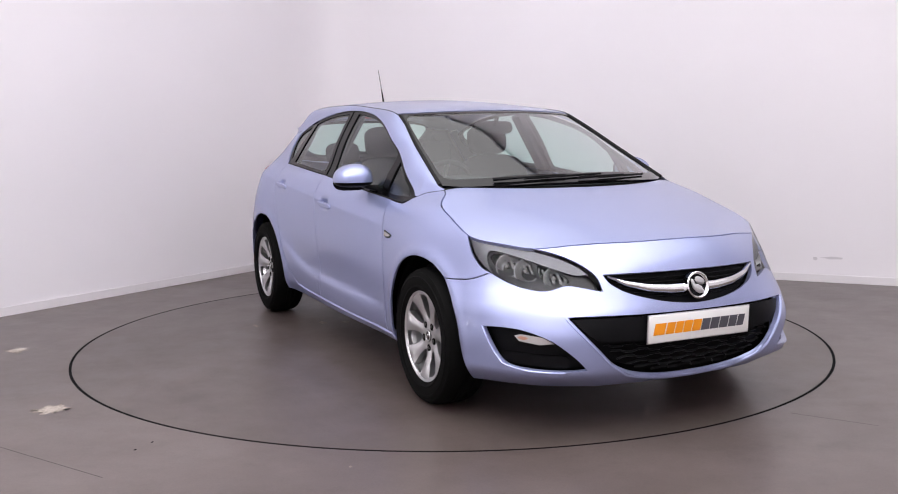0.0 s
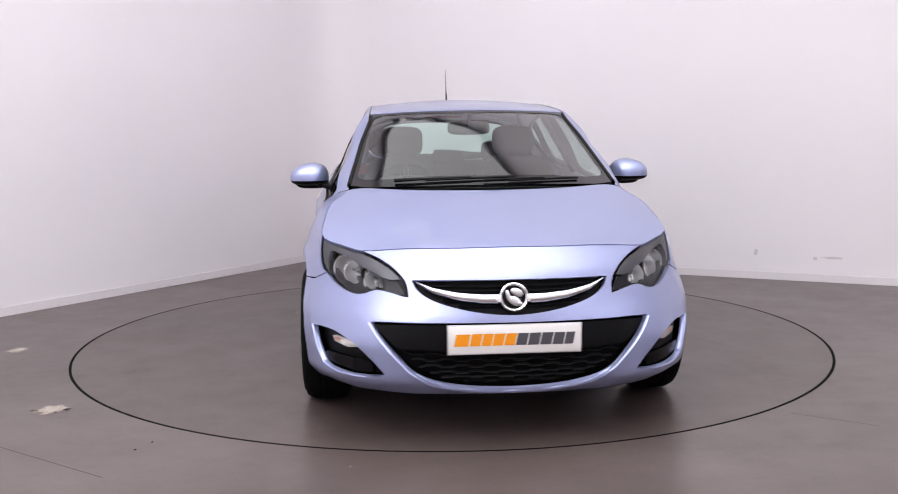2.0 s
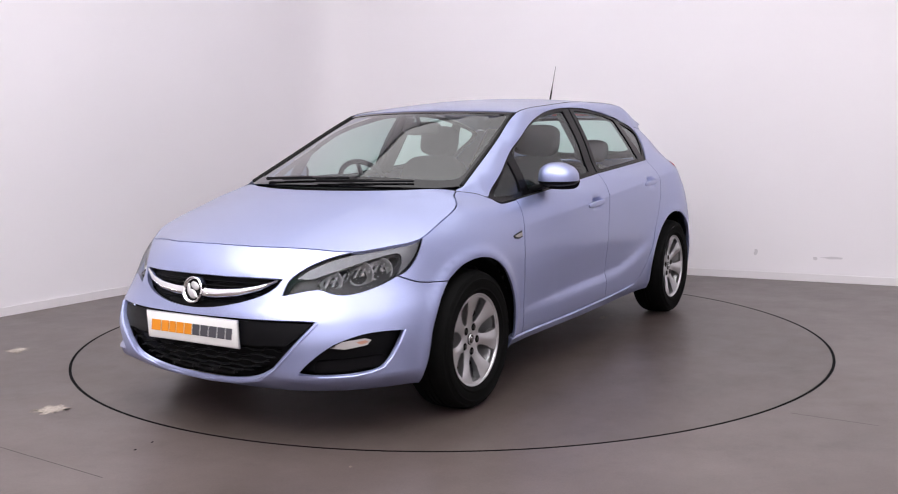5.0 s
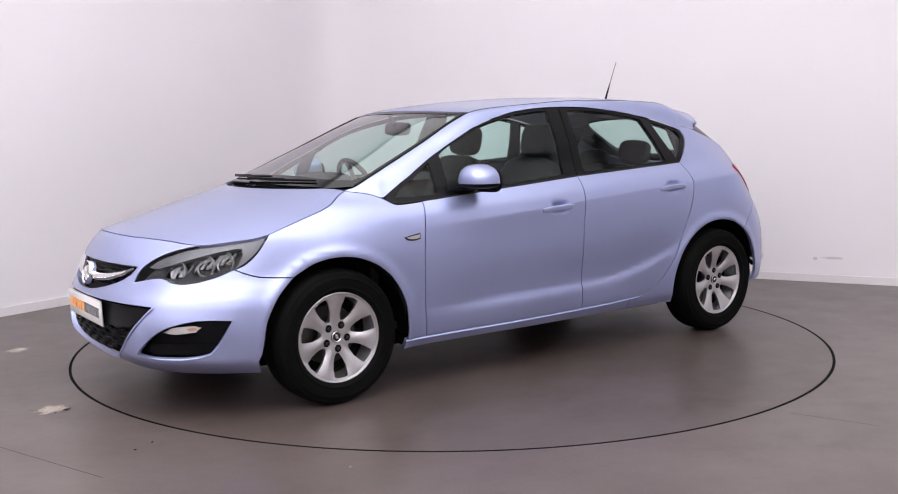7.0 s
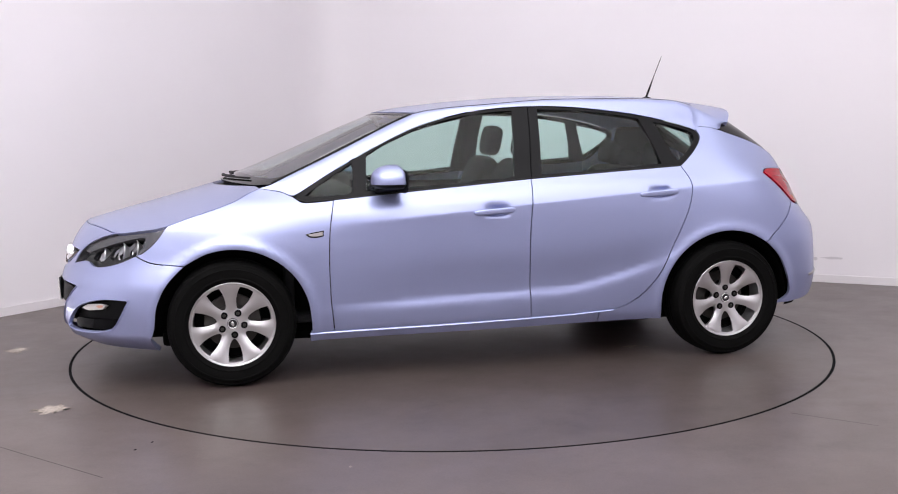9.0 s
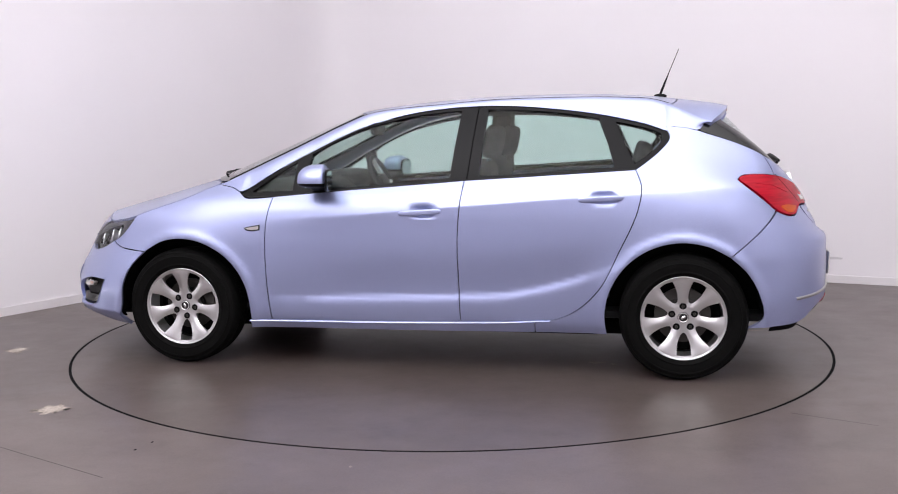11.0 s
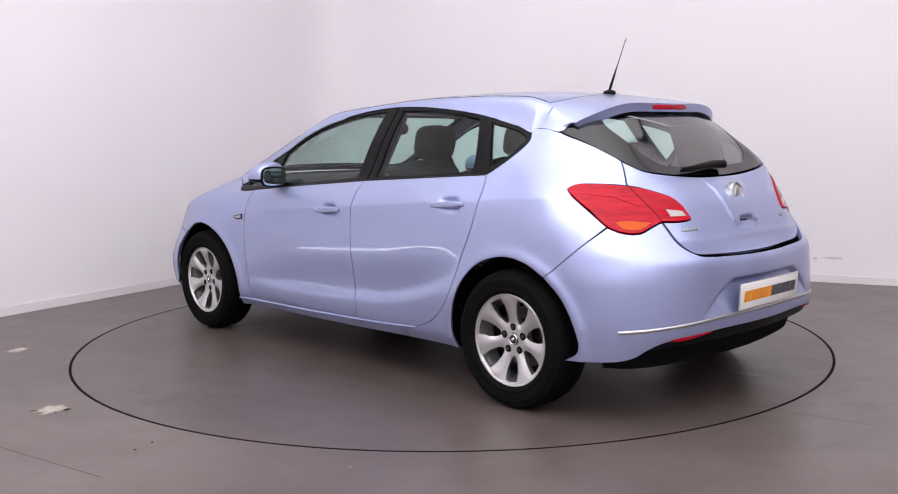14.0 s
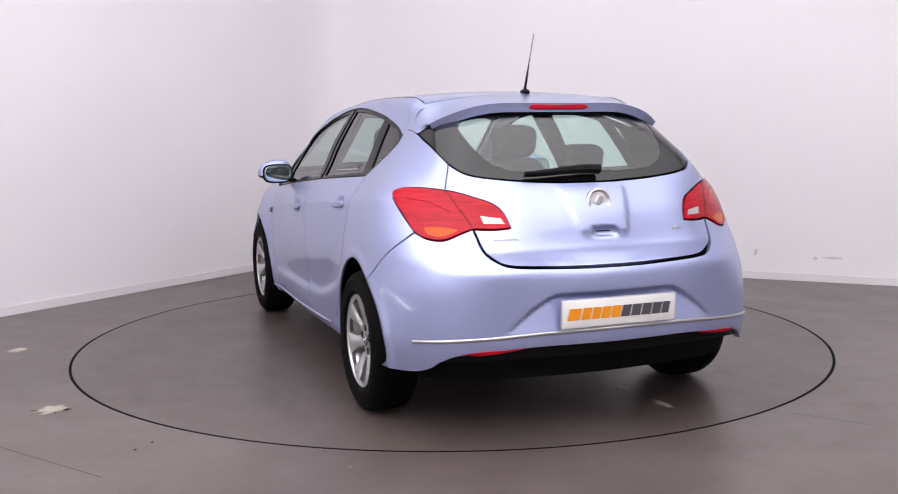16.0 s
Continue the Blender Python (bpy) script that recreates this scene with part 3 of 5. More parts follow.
def make_band():
    """The body's skin as a grid over u (metres along the body's side, from nose to tail) and height."""
    zs = np.linspace(Z0, Z1, NZ)
    rows = np.array([[pchip([p[0] for p in s], [p[k] for p in s], np.clip(zs, s[0][0] - .02, s[-1][0] + .02)) for k in (1, 2)] for s in STATIONS])
    mid = rows[:, :, int((.5 - Z0) / (Z1 - Z0) * (NZ - 1))]
    us = np.concatenate([[0], np.cumsum(np.hypot(*np.diff(mid, axis=0).T))])
    n, flip = len(us), np.array([1, -1])[None, :, None]
    full = np.concatenate([rows[3:0:-1] * flip, rows, rows[-2:-5:-1] * flip]).reshape(n + 6, -1)
    uf = np.concatenate([-us[3:0:-1], us, 2 * us[-1] - us[-2:-5:-1]])
    uu = np.linspace(0, us[-1], NU)
    step = uu[1]
    pad = 40
    ue = np.arange(-pad, NU + pad) * step
    g = spline(uf, full, ue).reshape(len(ue), 2, NZ)
    g = blur(blur(g, .05 / step, 0), .009 / ((Z1 - Z0) / (NZ - 1)), 2)
    return g[pad:-pad], us[-1]


BAND, UMAX = make_band()


def skin(u, z):
    """The point of the skin at u and height z; past the nose or the tail it goes on along the right side."""
    u, z = np.asarray(u, float), np.asarray(z, float)
    side = np.where((u < 0) | (u > UMAX), -1., 1.)
    v = np.abs(u)
    v = np.where(v > UMAX, 2 * UMAX - v, v)
    a, b = np.clip(v / UMAX * (NU - 1), 0, NU - 1.0001), np.clip((z - Z0) / (Z1 - Z0) * (NZ - 1), 0, NZ - 1.0001)
    i, j = a.astype(int), b.astype(int)
    fa, fb = (a - i)[..., None], (b - j)[..., None]
    g = lambda p, q: BAND[np.clip(p, 0, NU - 1), :, np.clip(q, 0, NZ - 1)]
    p = (g(i, j) * (1 - fb) + g(i, j + 1) * fb) * (1 - fa) + (g(i + 1, j) * (1 - fb) + g(i + 1, j + 1) * fb) * fa
    x, y = p[..., 0], p[..., 1] * side
    for cx in (1.335, -1.34):      # the rolled lips of the wheel arches
        r = np.hypot(x - cx, z - .31)
        y = y + side * .010 * np.exp(-((r - .40) / .028) ** 2) * (np.abs(y) > .5)
    # the hollow along the lower doors
    w = np.clip((.95 - x) / .5, 0, 1) * np.clip((x + 1.12) / .4, 0, 1) * (np.abs(y) > .5)
    low = .395 + .03 * (.8 - x) + .30 * np.clip(-.35 - x, 0, 1) ** 1.7
    y = y - side * w * .015 * np.exp(-((z - low) / np.where(z < low, .034, .14)) ** 2)
    # the crease through the door handles
    w = np.clip((.95 - x) / .6, 0, 1) * np.clip((x + 1.72) / .2, 0, 1) * (np.abs(y) > .5)
    dz = z - (.857 - .075 * x)
    y = y + side * w * .0115 * np.exp(-np.sqrt(dz ** 2 + 1.2e-5) / np.where(dz > 0, .05, .085))
    # the bumper's chin: a ledge, then a turn under
    f = np.clip((x - 1.55) / .25, 0, 1) * np.clip((np.abs(y) - .40) / .16, 0, 1)
    t = f * (.016 * np.exp(-np.abs(z - .262) / .022) - .055 * np.clip((.252 - z) / .07, 0, 1) ** 1.3)
    y = y * (1 + t * .45)
    x = x + t
    for hx, hz in ((-.02, .846), (-.945, .916)):      # cups behind the handles
        y = y - side * .020 * np.exp(-((x - hx) / .058) ** 4 - ((z - hz) / .027) ** 4) * (np.abs(y) > .5)
    return np.stack([x, y, z + 0 * x], -1)


CREASE_U = np.linspace(1.2, 4.8, 400)
CREASE_Z = .857 - .075 * skin(CREASE_U, np.full(400, .88))[:, 0]


def crease_height(u):
    """Height of the crease along the body's side."""
    return np.interp(np.abs(u), CREASE_U, CREASE_Z)


PROFILE = ([-1.75, -1.6, -1.45, -1.3, -1.13, -.75, -.384, 0, .25, .42, .5, .6, .95, 1.42, 1.7],
           [1.34, 1.375, 1.405, 1.428, 1.447, 1.463, 1.458, 1.437, 1.413, 1.39, 1.372, 1.335, 1.188, .992, .875])


def upper(x, y):
    """Height of windscreen and roof."""
    x, y = np.asarray(x, float), np.asarray(y, float)
    s = x + .5 * y * y
    c = .05 + .045 * np.clip((.5 - s) / .4, 0, 1) + .035 * np.clip((-.2 - s) / .7, 0, 1)
    return pchip(*PROFILE, s) - c * y * y


def bonnet_top(x, y):
    x, y = np.asarray(x, float), np.asarray(y, float)
    base = pchip([1.0, 1.2, 1.42, 1.55, 1.7, 1.9, 2.0, 2.06, 2.106, 2.17], [1.095, 1.05, .985, .95, .908, .855, .828, .811, .797, .775], x)
    drop = pchip([1.0, 1.3, 1.5, 1.7, 1.9, 2.2], [.165, .172, .178, .20, .255, .29], x)
    return base - drop * y * y

def on_skin(a, b):
    return skin(a, b)


def on_upper(a, b):
    return np.stack([a, b, upper(a, b)], -1)


def on_bonnet(a, b):
    return np.stack([a, b, bonnet_top(a, b)], -1)


def seam_height(u):
    """Height at which the skin meets the bonnet."""
    lo, hi = .70, 1.05
    for _ in range(40):
        m = (lo + hi) / 2
        p = skin(u, m)
        lo, hi = (m, hi) if bonnet_top(p[0], p[1]) > m else (lo, m)
    return lo


def up_out(p):
    return np.tile((0., 0., 1.), (len(p), 1))


def arch(cx, r, z0, front_first, n=13):
    """u and height along a wheel arch, from its front foot over the top to its rear foot."""
    pts = []
    lo = math.asin((z0 - .31) / r)
    for k in range(n):
        a = lo + (math.pi - 2 * lo) * k / (n - 1)
        x, z = cx + r * math.cos(a), .31 + r * math.sin(a)
        grid = np.linspace(.7, UMAX - .6, 900)
        xs = skin(grid, np.full(900, z))[:, 0]
        pts.append((float(np.interp(-x, -xs, grid)), z))
    return pts if front_first else pts[::-1]


def sh(p):
    return (p[0], p[1], 1)


CAR = tagged(new("car"), "ice-blue metallic five-door hatchback standing on the turntable", "car")

FRONT_ARCH = arch(1.335, .382, .19, True)
REAR_ARCH = arch(-1.34, .385, .215, True)
SEAM = [(.928, .684), (1.064, .631)]
LEAD = [(u, seam_height(u)) for u in (0, .12, .24, .36, .48, .58, .655)]
HL_TOP = [(u, seam_height(u)) for u in (.70, .78, .86, .94, 1.02)]
HL_TIP = (1.075, seam_height(1.075))
BONNET_SIDE = [(u, seam_height(u)) for u in (1.12, 1.22, 1.32, 1.42, 1.50, 1.58)]
BONNET_END = (1.63, seam_height(1.63))
HL_OUT = [(1.04, .738), (.992, .688), (.935, .655)]
HL_LOW = [(.86, .624), (.775, .602), (.69, .592), (.635, .598), (.56, .616)]
HL_IN = (.425, .606)
HL_INUP = [(.438, .662), (.488, .710), (.56, .745)]
cut = next(i for i, p in enumerate(FRONT_ARCH) if p[1] > .56)

# the front bumper, with its openings
ARCH_CUT = FRONT_ARCH[cut]
half = [(0, .195), (.25, .196), (.5, .197), (.75, .195), (.95, .192), sh(FRONT_ARCH[0])] + FRONT_ARCH[1:cut] + [sh(ARCH_CUT)] + SEAM[::-1][:1] + [(.935, .666, 1)]
half += [(.86, .636), (.775, .614), (.69, .604), (.635, .610), (.56, .628), (.425, .606, 1), (.438, .662), (.488, .710), (.56, .745), (.655, LEAD[-1][1], 1)] + LEAD[-2:0:-1]
whole = half + [(0, LEAD[0][1])] + [(-p[0], *p[1:]) for p in half[1:]][::-1]
GRILLE = [(0, .674), (.235, .672), (.405, .668, 1), (.388, .638), (.335, .605), (.24, .576), (.125, .554)]
GRILLE = GRILLE + [(0, .545)] + [(-p[0], *p[1:]) for p in GRILLE[1:]][::-1]
LOWER = [(0, .512), (.25, .512), (.48, .510), (.583, .506, 1), (.540, .456), (.476, .389), (.408, .321), (.318, .266), (.18, .234)]
LOWER = LOWER + [(0, .222)] + [(-p[0], *p[1:]) for p in LOWER[1:]][::-1]
FOG = [(.955, .449, 1), (.87, .452), (.78, .446), (.67, .413), (.58, .352), (.522, .296, 1), (.62, .292), (.765, .293), (.868, .311), (.92, .38)]
panel("front_bumper", whole, on_skin, PAINT, CAR, "ice-blue front bumper with dark openings", [GRILLE, LOWER, FOG, mirrored(FOG)], .026, depth=.02)


def skin_strip(name, a, b, lift, thick, mat, parent, label="", n=40, profile=((0, 0), (.12, .8), (.5, 1), (.88, .8), (1, 0))):
    """A moulded bar on the skin between the curves a and b (lists of u, z)."""
    a, b = (np.array([np.interp(np.linspace(0, 1, n), np.linspace(0, 1, len(c)), np.array(c)[:, k]) for k in (0, 1)]).T for c in (a, b))
    rows = []
    for f, l in profile:
        c = a * (1 - f) + b * f
        p = skin(c[:, 0], c[:, 1])
        nn = fn_normal(on_skin, c[:, 0], c[:, 1], from_core)
        rows.append(p + nn * (lift - thick + thick * l))
    verts = np.concatenate(rows)
    faces = [(i * n + k, i * n + k + 1, (i + 1) * n + k + 1, (i + 1) * n + k) for i in range(len(profile) - 1) for k in range(n - 1)]
    bm = bmesh.new()
    vs = [bm.verts.new(v) for v in verts]
    for f in faces:
        bm.faces.new([vs[i] for i in f])
    return part(name, bm, mat, parent, label, 60)


def both(a):
    """A left-side curve that starts at the middle, continued to the right side."""
    return [(-p[0], p[1]) for p in a[:0:-1]] + list(a)


# upper grille: dark backing, slats, the bright bar and the round badge
g = panel("upper_grille", GRILLE, on_skin, BLACK, CAR, "black upper grille with a chrome wing bar", gap=-.004, lift=-.035, depth=0, step=.04)
for z in (.655, .637, .618, .6, .582):
    w = float(np.interp(z, [.545, .576, .605, .638, .66], [.02, .20, .30, .36, .375]))
    skin_strip("slat", both([(0, z + .004), (w, z + .004)]), both([(0, z - .004), (w, z - .004)]), -.016, .01, BLACK, g)
skin_strip("wing_bar", both([(0, .626), (.12, .626), (.22, .632), (.32, .647), (.392, .668)]), both([(0, .586), (.12, .589), (.22, .600), (.32, .624), (.388, .658)]), .006, .02, CHROME, g, "chrome wing-shaped bar", 60)
c = skin(0, .611)
m = Matrix.Translation((c[0] + .004, 0, .611)) @ pose(0, 0, 0, 0, 78, 0)
badge = part("badge", lathe([(0, .004), (.044, .004), (.0475, .010), (.052, .013), (.0565, .010), (.058, -.02)], 48, m), CHROME, CAR, "round chrome badge on the grille")
part("badge_centre", lathe([(0, .0055), (.046, .0055), (.046, .002)], 40, m), GLOSSBLACK, badge, "black disc")
for ex, ey, ew, eh, turn in ((.016, .002, .052, .034, 60), (-.018, .012, .030, .052, -25), (-.004, -.022, .050, .018, 15), (.026, .020, .024, .016, 80)):
    part("badge_emblem", rounded((ew, eh, .010), m @ pose(ex, ey, .007, 0, 0, turn), .9, 16), SATIN, badge)

# lower grille
g = panel("lower_grille", LOWER, on_skin, BLACK, CAR, "black honeycomb lower grille", gap=-.004, lift=-.05, depth=0, step=.04)
panel("plate_carrier", [(0, .508), (.25, .508), (.48, .506), (.572, .502, 1), (.53, .455), (.47, .408, 1), (.25, .40), (0, .399), (-.25, .40), (-.47, .408, 1), (-.53, .455), (-.572, .502, 1), (-.48, .506), (-.25, .508)],
      on_skin, BLACK, g, "flat black panel behind the number plate", lift=-.012, depth=.01, step=.04)
for k in range(6):
    z = .388 - .027 * k
    w = float(np.interp(z, [.227, .245, .276, .332, .398], [.08, .17, .285, .38, .455]))
    n = 60
    us = np.linspace(-w, w, n)
    zz = z + .0045 * np.clip(3 * np.sin(us / .12 * 2 * math.pi + (k % 2) * math.pi), -1, 1)
    skin_strip("mesh_bar", list(zip(us, zz + .0035)), list(zip(us, zz - .0035)), -.02, .012, BLACK, g, n=120)
BRIGHT = [(0, .221), (.18, .233), (.320, .264), (.411, .319), (.480, .388), (.545, .456), (.589, .508)]
skin_strip("grille_lip", both(BRIGHT), both([(u + .009, z - .010) for u, z in BRIGHT]), .006, .016, PAINT, g, n=90, profile=((0, 0), (.3, .5), (.65, .95), (.8, 1), (1, .4)))


def fog_surround(s):
    f = FOG if s > 0 else mirrored(FOG)
    e = panel("fog_surround", f, on_skin, BLACK, CAR, "black fog lamp recess", gap=-.004, lift=-.045, depth=0, step=.04)
    panel("fog_blade", [(s * a, b) for a, b in ((.60, .345), (.74, .35), (.88, .352), (.90, .33), (.86, .308), (.75, .30), (.60, .298))], on_skin, GLOSSBLACK, e, lift=-.022, depth=.02, step=.03)
    panel("turn_lamp", [(s * a, b, 1) for a, b in ((.655, .398), (.705, .428), (.80, .436), (.83, .425), (.81, .400), (.72, .388))], on_skin, CLEAR, e, "clear ribbed turn lamp", lift=-.018, depth=.02, step=.02)
    panel("amber_bulb", [(s * a, b) for a, b in ((.765, .420), (.80, .428), (.815, .415), (.785, .405))], on_skin, BULB, e, "dull orange bulb behind the lens", lift=-.0165, depth=.002, step=.01)
    rim = [(.958, .449), (.930, .395), (.900, .345), (.870, .309), (.82, .297), (.765, .291), (.69, .290), (.62, .290)]
    grow = [(u + .010 * (u - .74) / math.hypot(u - .74, z - .37), z + .010 * (z - .37) / math.hypot(u - .74, z - .37)) for u, z in rim]
    skin_strip("fog_lip", [(s * u, z) for u, z in rim], [(s * u, z) for u, z in grow], .005, .016, PAINT, e, "painted lip round the recess", 50, ((0, 0), (.3, .5), (.65, .95), (.8, 1), (1, .4)))


fog_surround(1)
fog_surround(-1)


def headlamp(s):
    side = lambda pts: [(s * p[0], *p[1:]) for p in pts]
    ring = [sh(HL_IN)] + HL_INUP + [LEAD[-1]] + HL_TOP + [sh(HL_TIP)] + HL_OUT + HL_LOW
    e = panel("headlamp", side(ring), on_skin, LAMPGREY, CAR, "swept-back clear headlamp with a dark housing", gap=0, lift=-.075, depth=-.07, step=.03)
    panel("lens", side(ring), on_skin, LENS, e, "clear plastic lens", gap=.004, lift=.0, depth=0, step=.03).visible_shadow = False
    panel("silver_strip", side([(.462, .672, 1), (.50, .708), (.57, .742), (.655, LEAD[-1][1] - .005), (.70, seam_height(.70) - .005), (.86, seam_height(.86) - .005), (1.0, seam_height(1.0) - .006), (1.062, HL_TIP[1] - .008, 1), (1.035, .744), (.985, .695), (.93, .664, 1), (.95, .715), (.925, .752), (.86, .752), (.72, .727), (.60, .694), (.52, .668)]),
          on_skin, STRIP, e, "satin silver upper strip", lift=-.012, depth=.02, step=.03)
    panel("dark_mask", side([(.445, .615, 1), (.48, .665), (.56, .705), (.70, .74), (.86, .764), (.95, .77), (.985, .72), (.92, .664), (.78, .614), (.69, .603), (.635, .608), (.56, .625)]),
          on_skin, LAMPGREY, e, "dark grey bezel", [side([(.55, .648), (.58, .69), (.66, .712), (.68, .67), (.65, .64), (.60, .636)]), side([(.70, .66), (.70, .715), (.78, .74), (.90, .752), (.935, .735), (.91, .70), (.82, .66), (.75, .645)])],
          lift=-.03, depth=.02, step=.02)
    for u, z, r in ((.615, .672, .05), (.765, .695, .052), (.865, .71, .05)):
        p = Vector(skin(s * u, z))
        n = Vector(fn_normal(on_skin, np.array([s * u]), np.array([z]), from_core)[0])
        aim = (n + Vector((1.6, 0, 0))).normalized()
        mm = Matrix.Translation(p - n * .075) @ aim.to_track_quat("Z", "Y").to_matrix().to_4x4()
        b = part("reflector", lathe([(0, -.01), (.4 * r, -.005), (.75 * r, .012), (r, .036), (r * 1.05, .036), (r * 1.05, .03)], 28, mm), BOWL, e, "bright silvered bowl")
        part("bulb", rounded((.018, .018, .034), mm @ pose(0, 0, .012), 1, 12), CLEAR, b)
    for k in range(9):
        u = .575 + .034 * k
        z = .645 + .0085 * k - .006 * (k % 2)
        skin_strip("facet", [(s * u, z), (s * (u + .003), z + .044)], [(s * (u + .015), z), (s * (u + .018), z + .044)], -.046 - .006 * (k % 3), .016, BOWL, e, n=6)


headlamp(1)
headlamp(-1)

# bonnet
edge = [tuple(skin(u, z)[:2]) for u, z in LEAD + HL_TOP + [HL_TIP] + BONNET_SIDE + [BONNET_END]]
edge = [(float(x), float(y)) for x, y in edge]
cowl = [(1.425 - .62 * y * y, y) for y in (.60, .45, .3, .15, 0)]
left = [edge[0]] + edge[1:-1] + [(*edge[-1], 1)] + cowl
ring = left + [(p[0], -p[1], *p[2:]) for p in left[1:-1]][::-1]
panel("bonnet", ring, on_bonnet, PAINT, CAR, "broad ice-blue bonnet with a soft crown", out=up_out, step=.035, depth=.015)

# ---- body sides ----
DLO_TOP = [(1.928, 1.029), (2.05, 1.10), (2.176, 1.165), (2.431, 1.281), (2.694, 1.352), (2.90, 1.38), (3.117, 1.390), (3.345, 1.382), (3.677, 1.344), (3.954, 1.287)]
DLO_TIP, DLO_REAR = (4.10, 1.248), [(4.115, 1.21), (4.02, 1.135)]
DLO_BOTTOM = [(3.906, 1.056), (3.433, 1.029), (3.03, 1.005), (2.327, .951), (1.977, .921)]
DLO_FRONT = [(1.845, .913), (1.793, .925)]
DLO_NOSE = (1.80, .945)
DLO = DLO_TOP + [DLO_TIP] + DLO_REAR + [DLO_BOTTOM[0]] + DLO_BOTTOM[1:] + DLO_FRONT + [DLO_NOSE]
FRONT_GAP = [(1.954, .777), (1.947, .633), (1.951, .427)]
B_GAP = [(3.004, .742), (3.004, .498)]
REAR_EDGE = [(3.940, .965), (3.912, .836), (3.828, .652), (3.735, .465), (3.620, .345)]
SILL_TOP = [(3.48, .284), (3.25, .272), (3.012, .266)]
# upper end of the body side: the painted rail from bonnet to tail
RAIL_END = [(4.15, 1.268), (4.20, 1.267), (4.25, 1.266)]
TAIL_LAMP = [(4.52, 1.004), (4.569, 1.021), (4.689, 1.021), (4.806, 1.009), (4.905, .984), (4.985, .958), (5.03, .922), (5.063, .867, 1), (4.98, .862), (4.893, .864), (4.84, .846), (4.777, .821), (4.71, .826), (4.657, .849), (4.595, .917), (4.541, .974)]


def smooth(t):
    t = np.clip(t, 0, 1)
    return t * t * (3 - 2 * t)


def spoiler_top(a, b):
    return np.stack([a, b, upper(a, b) + .004 * np.clip((-1.32 - a) / .2, 0, 1) - .095 * (np.clip(np.abs(b) - .22, 0, 1) / .36) ** 2.4 * smooth((-1.14 - a) / .34)], -1)


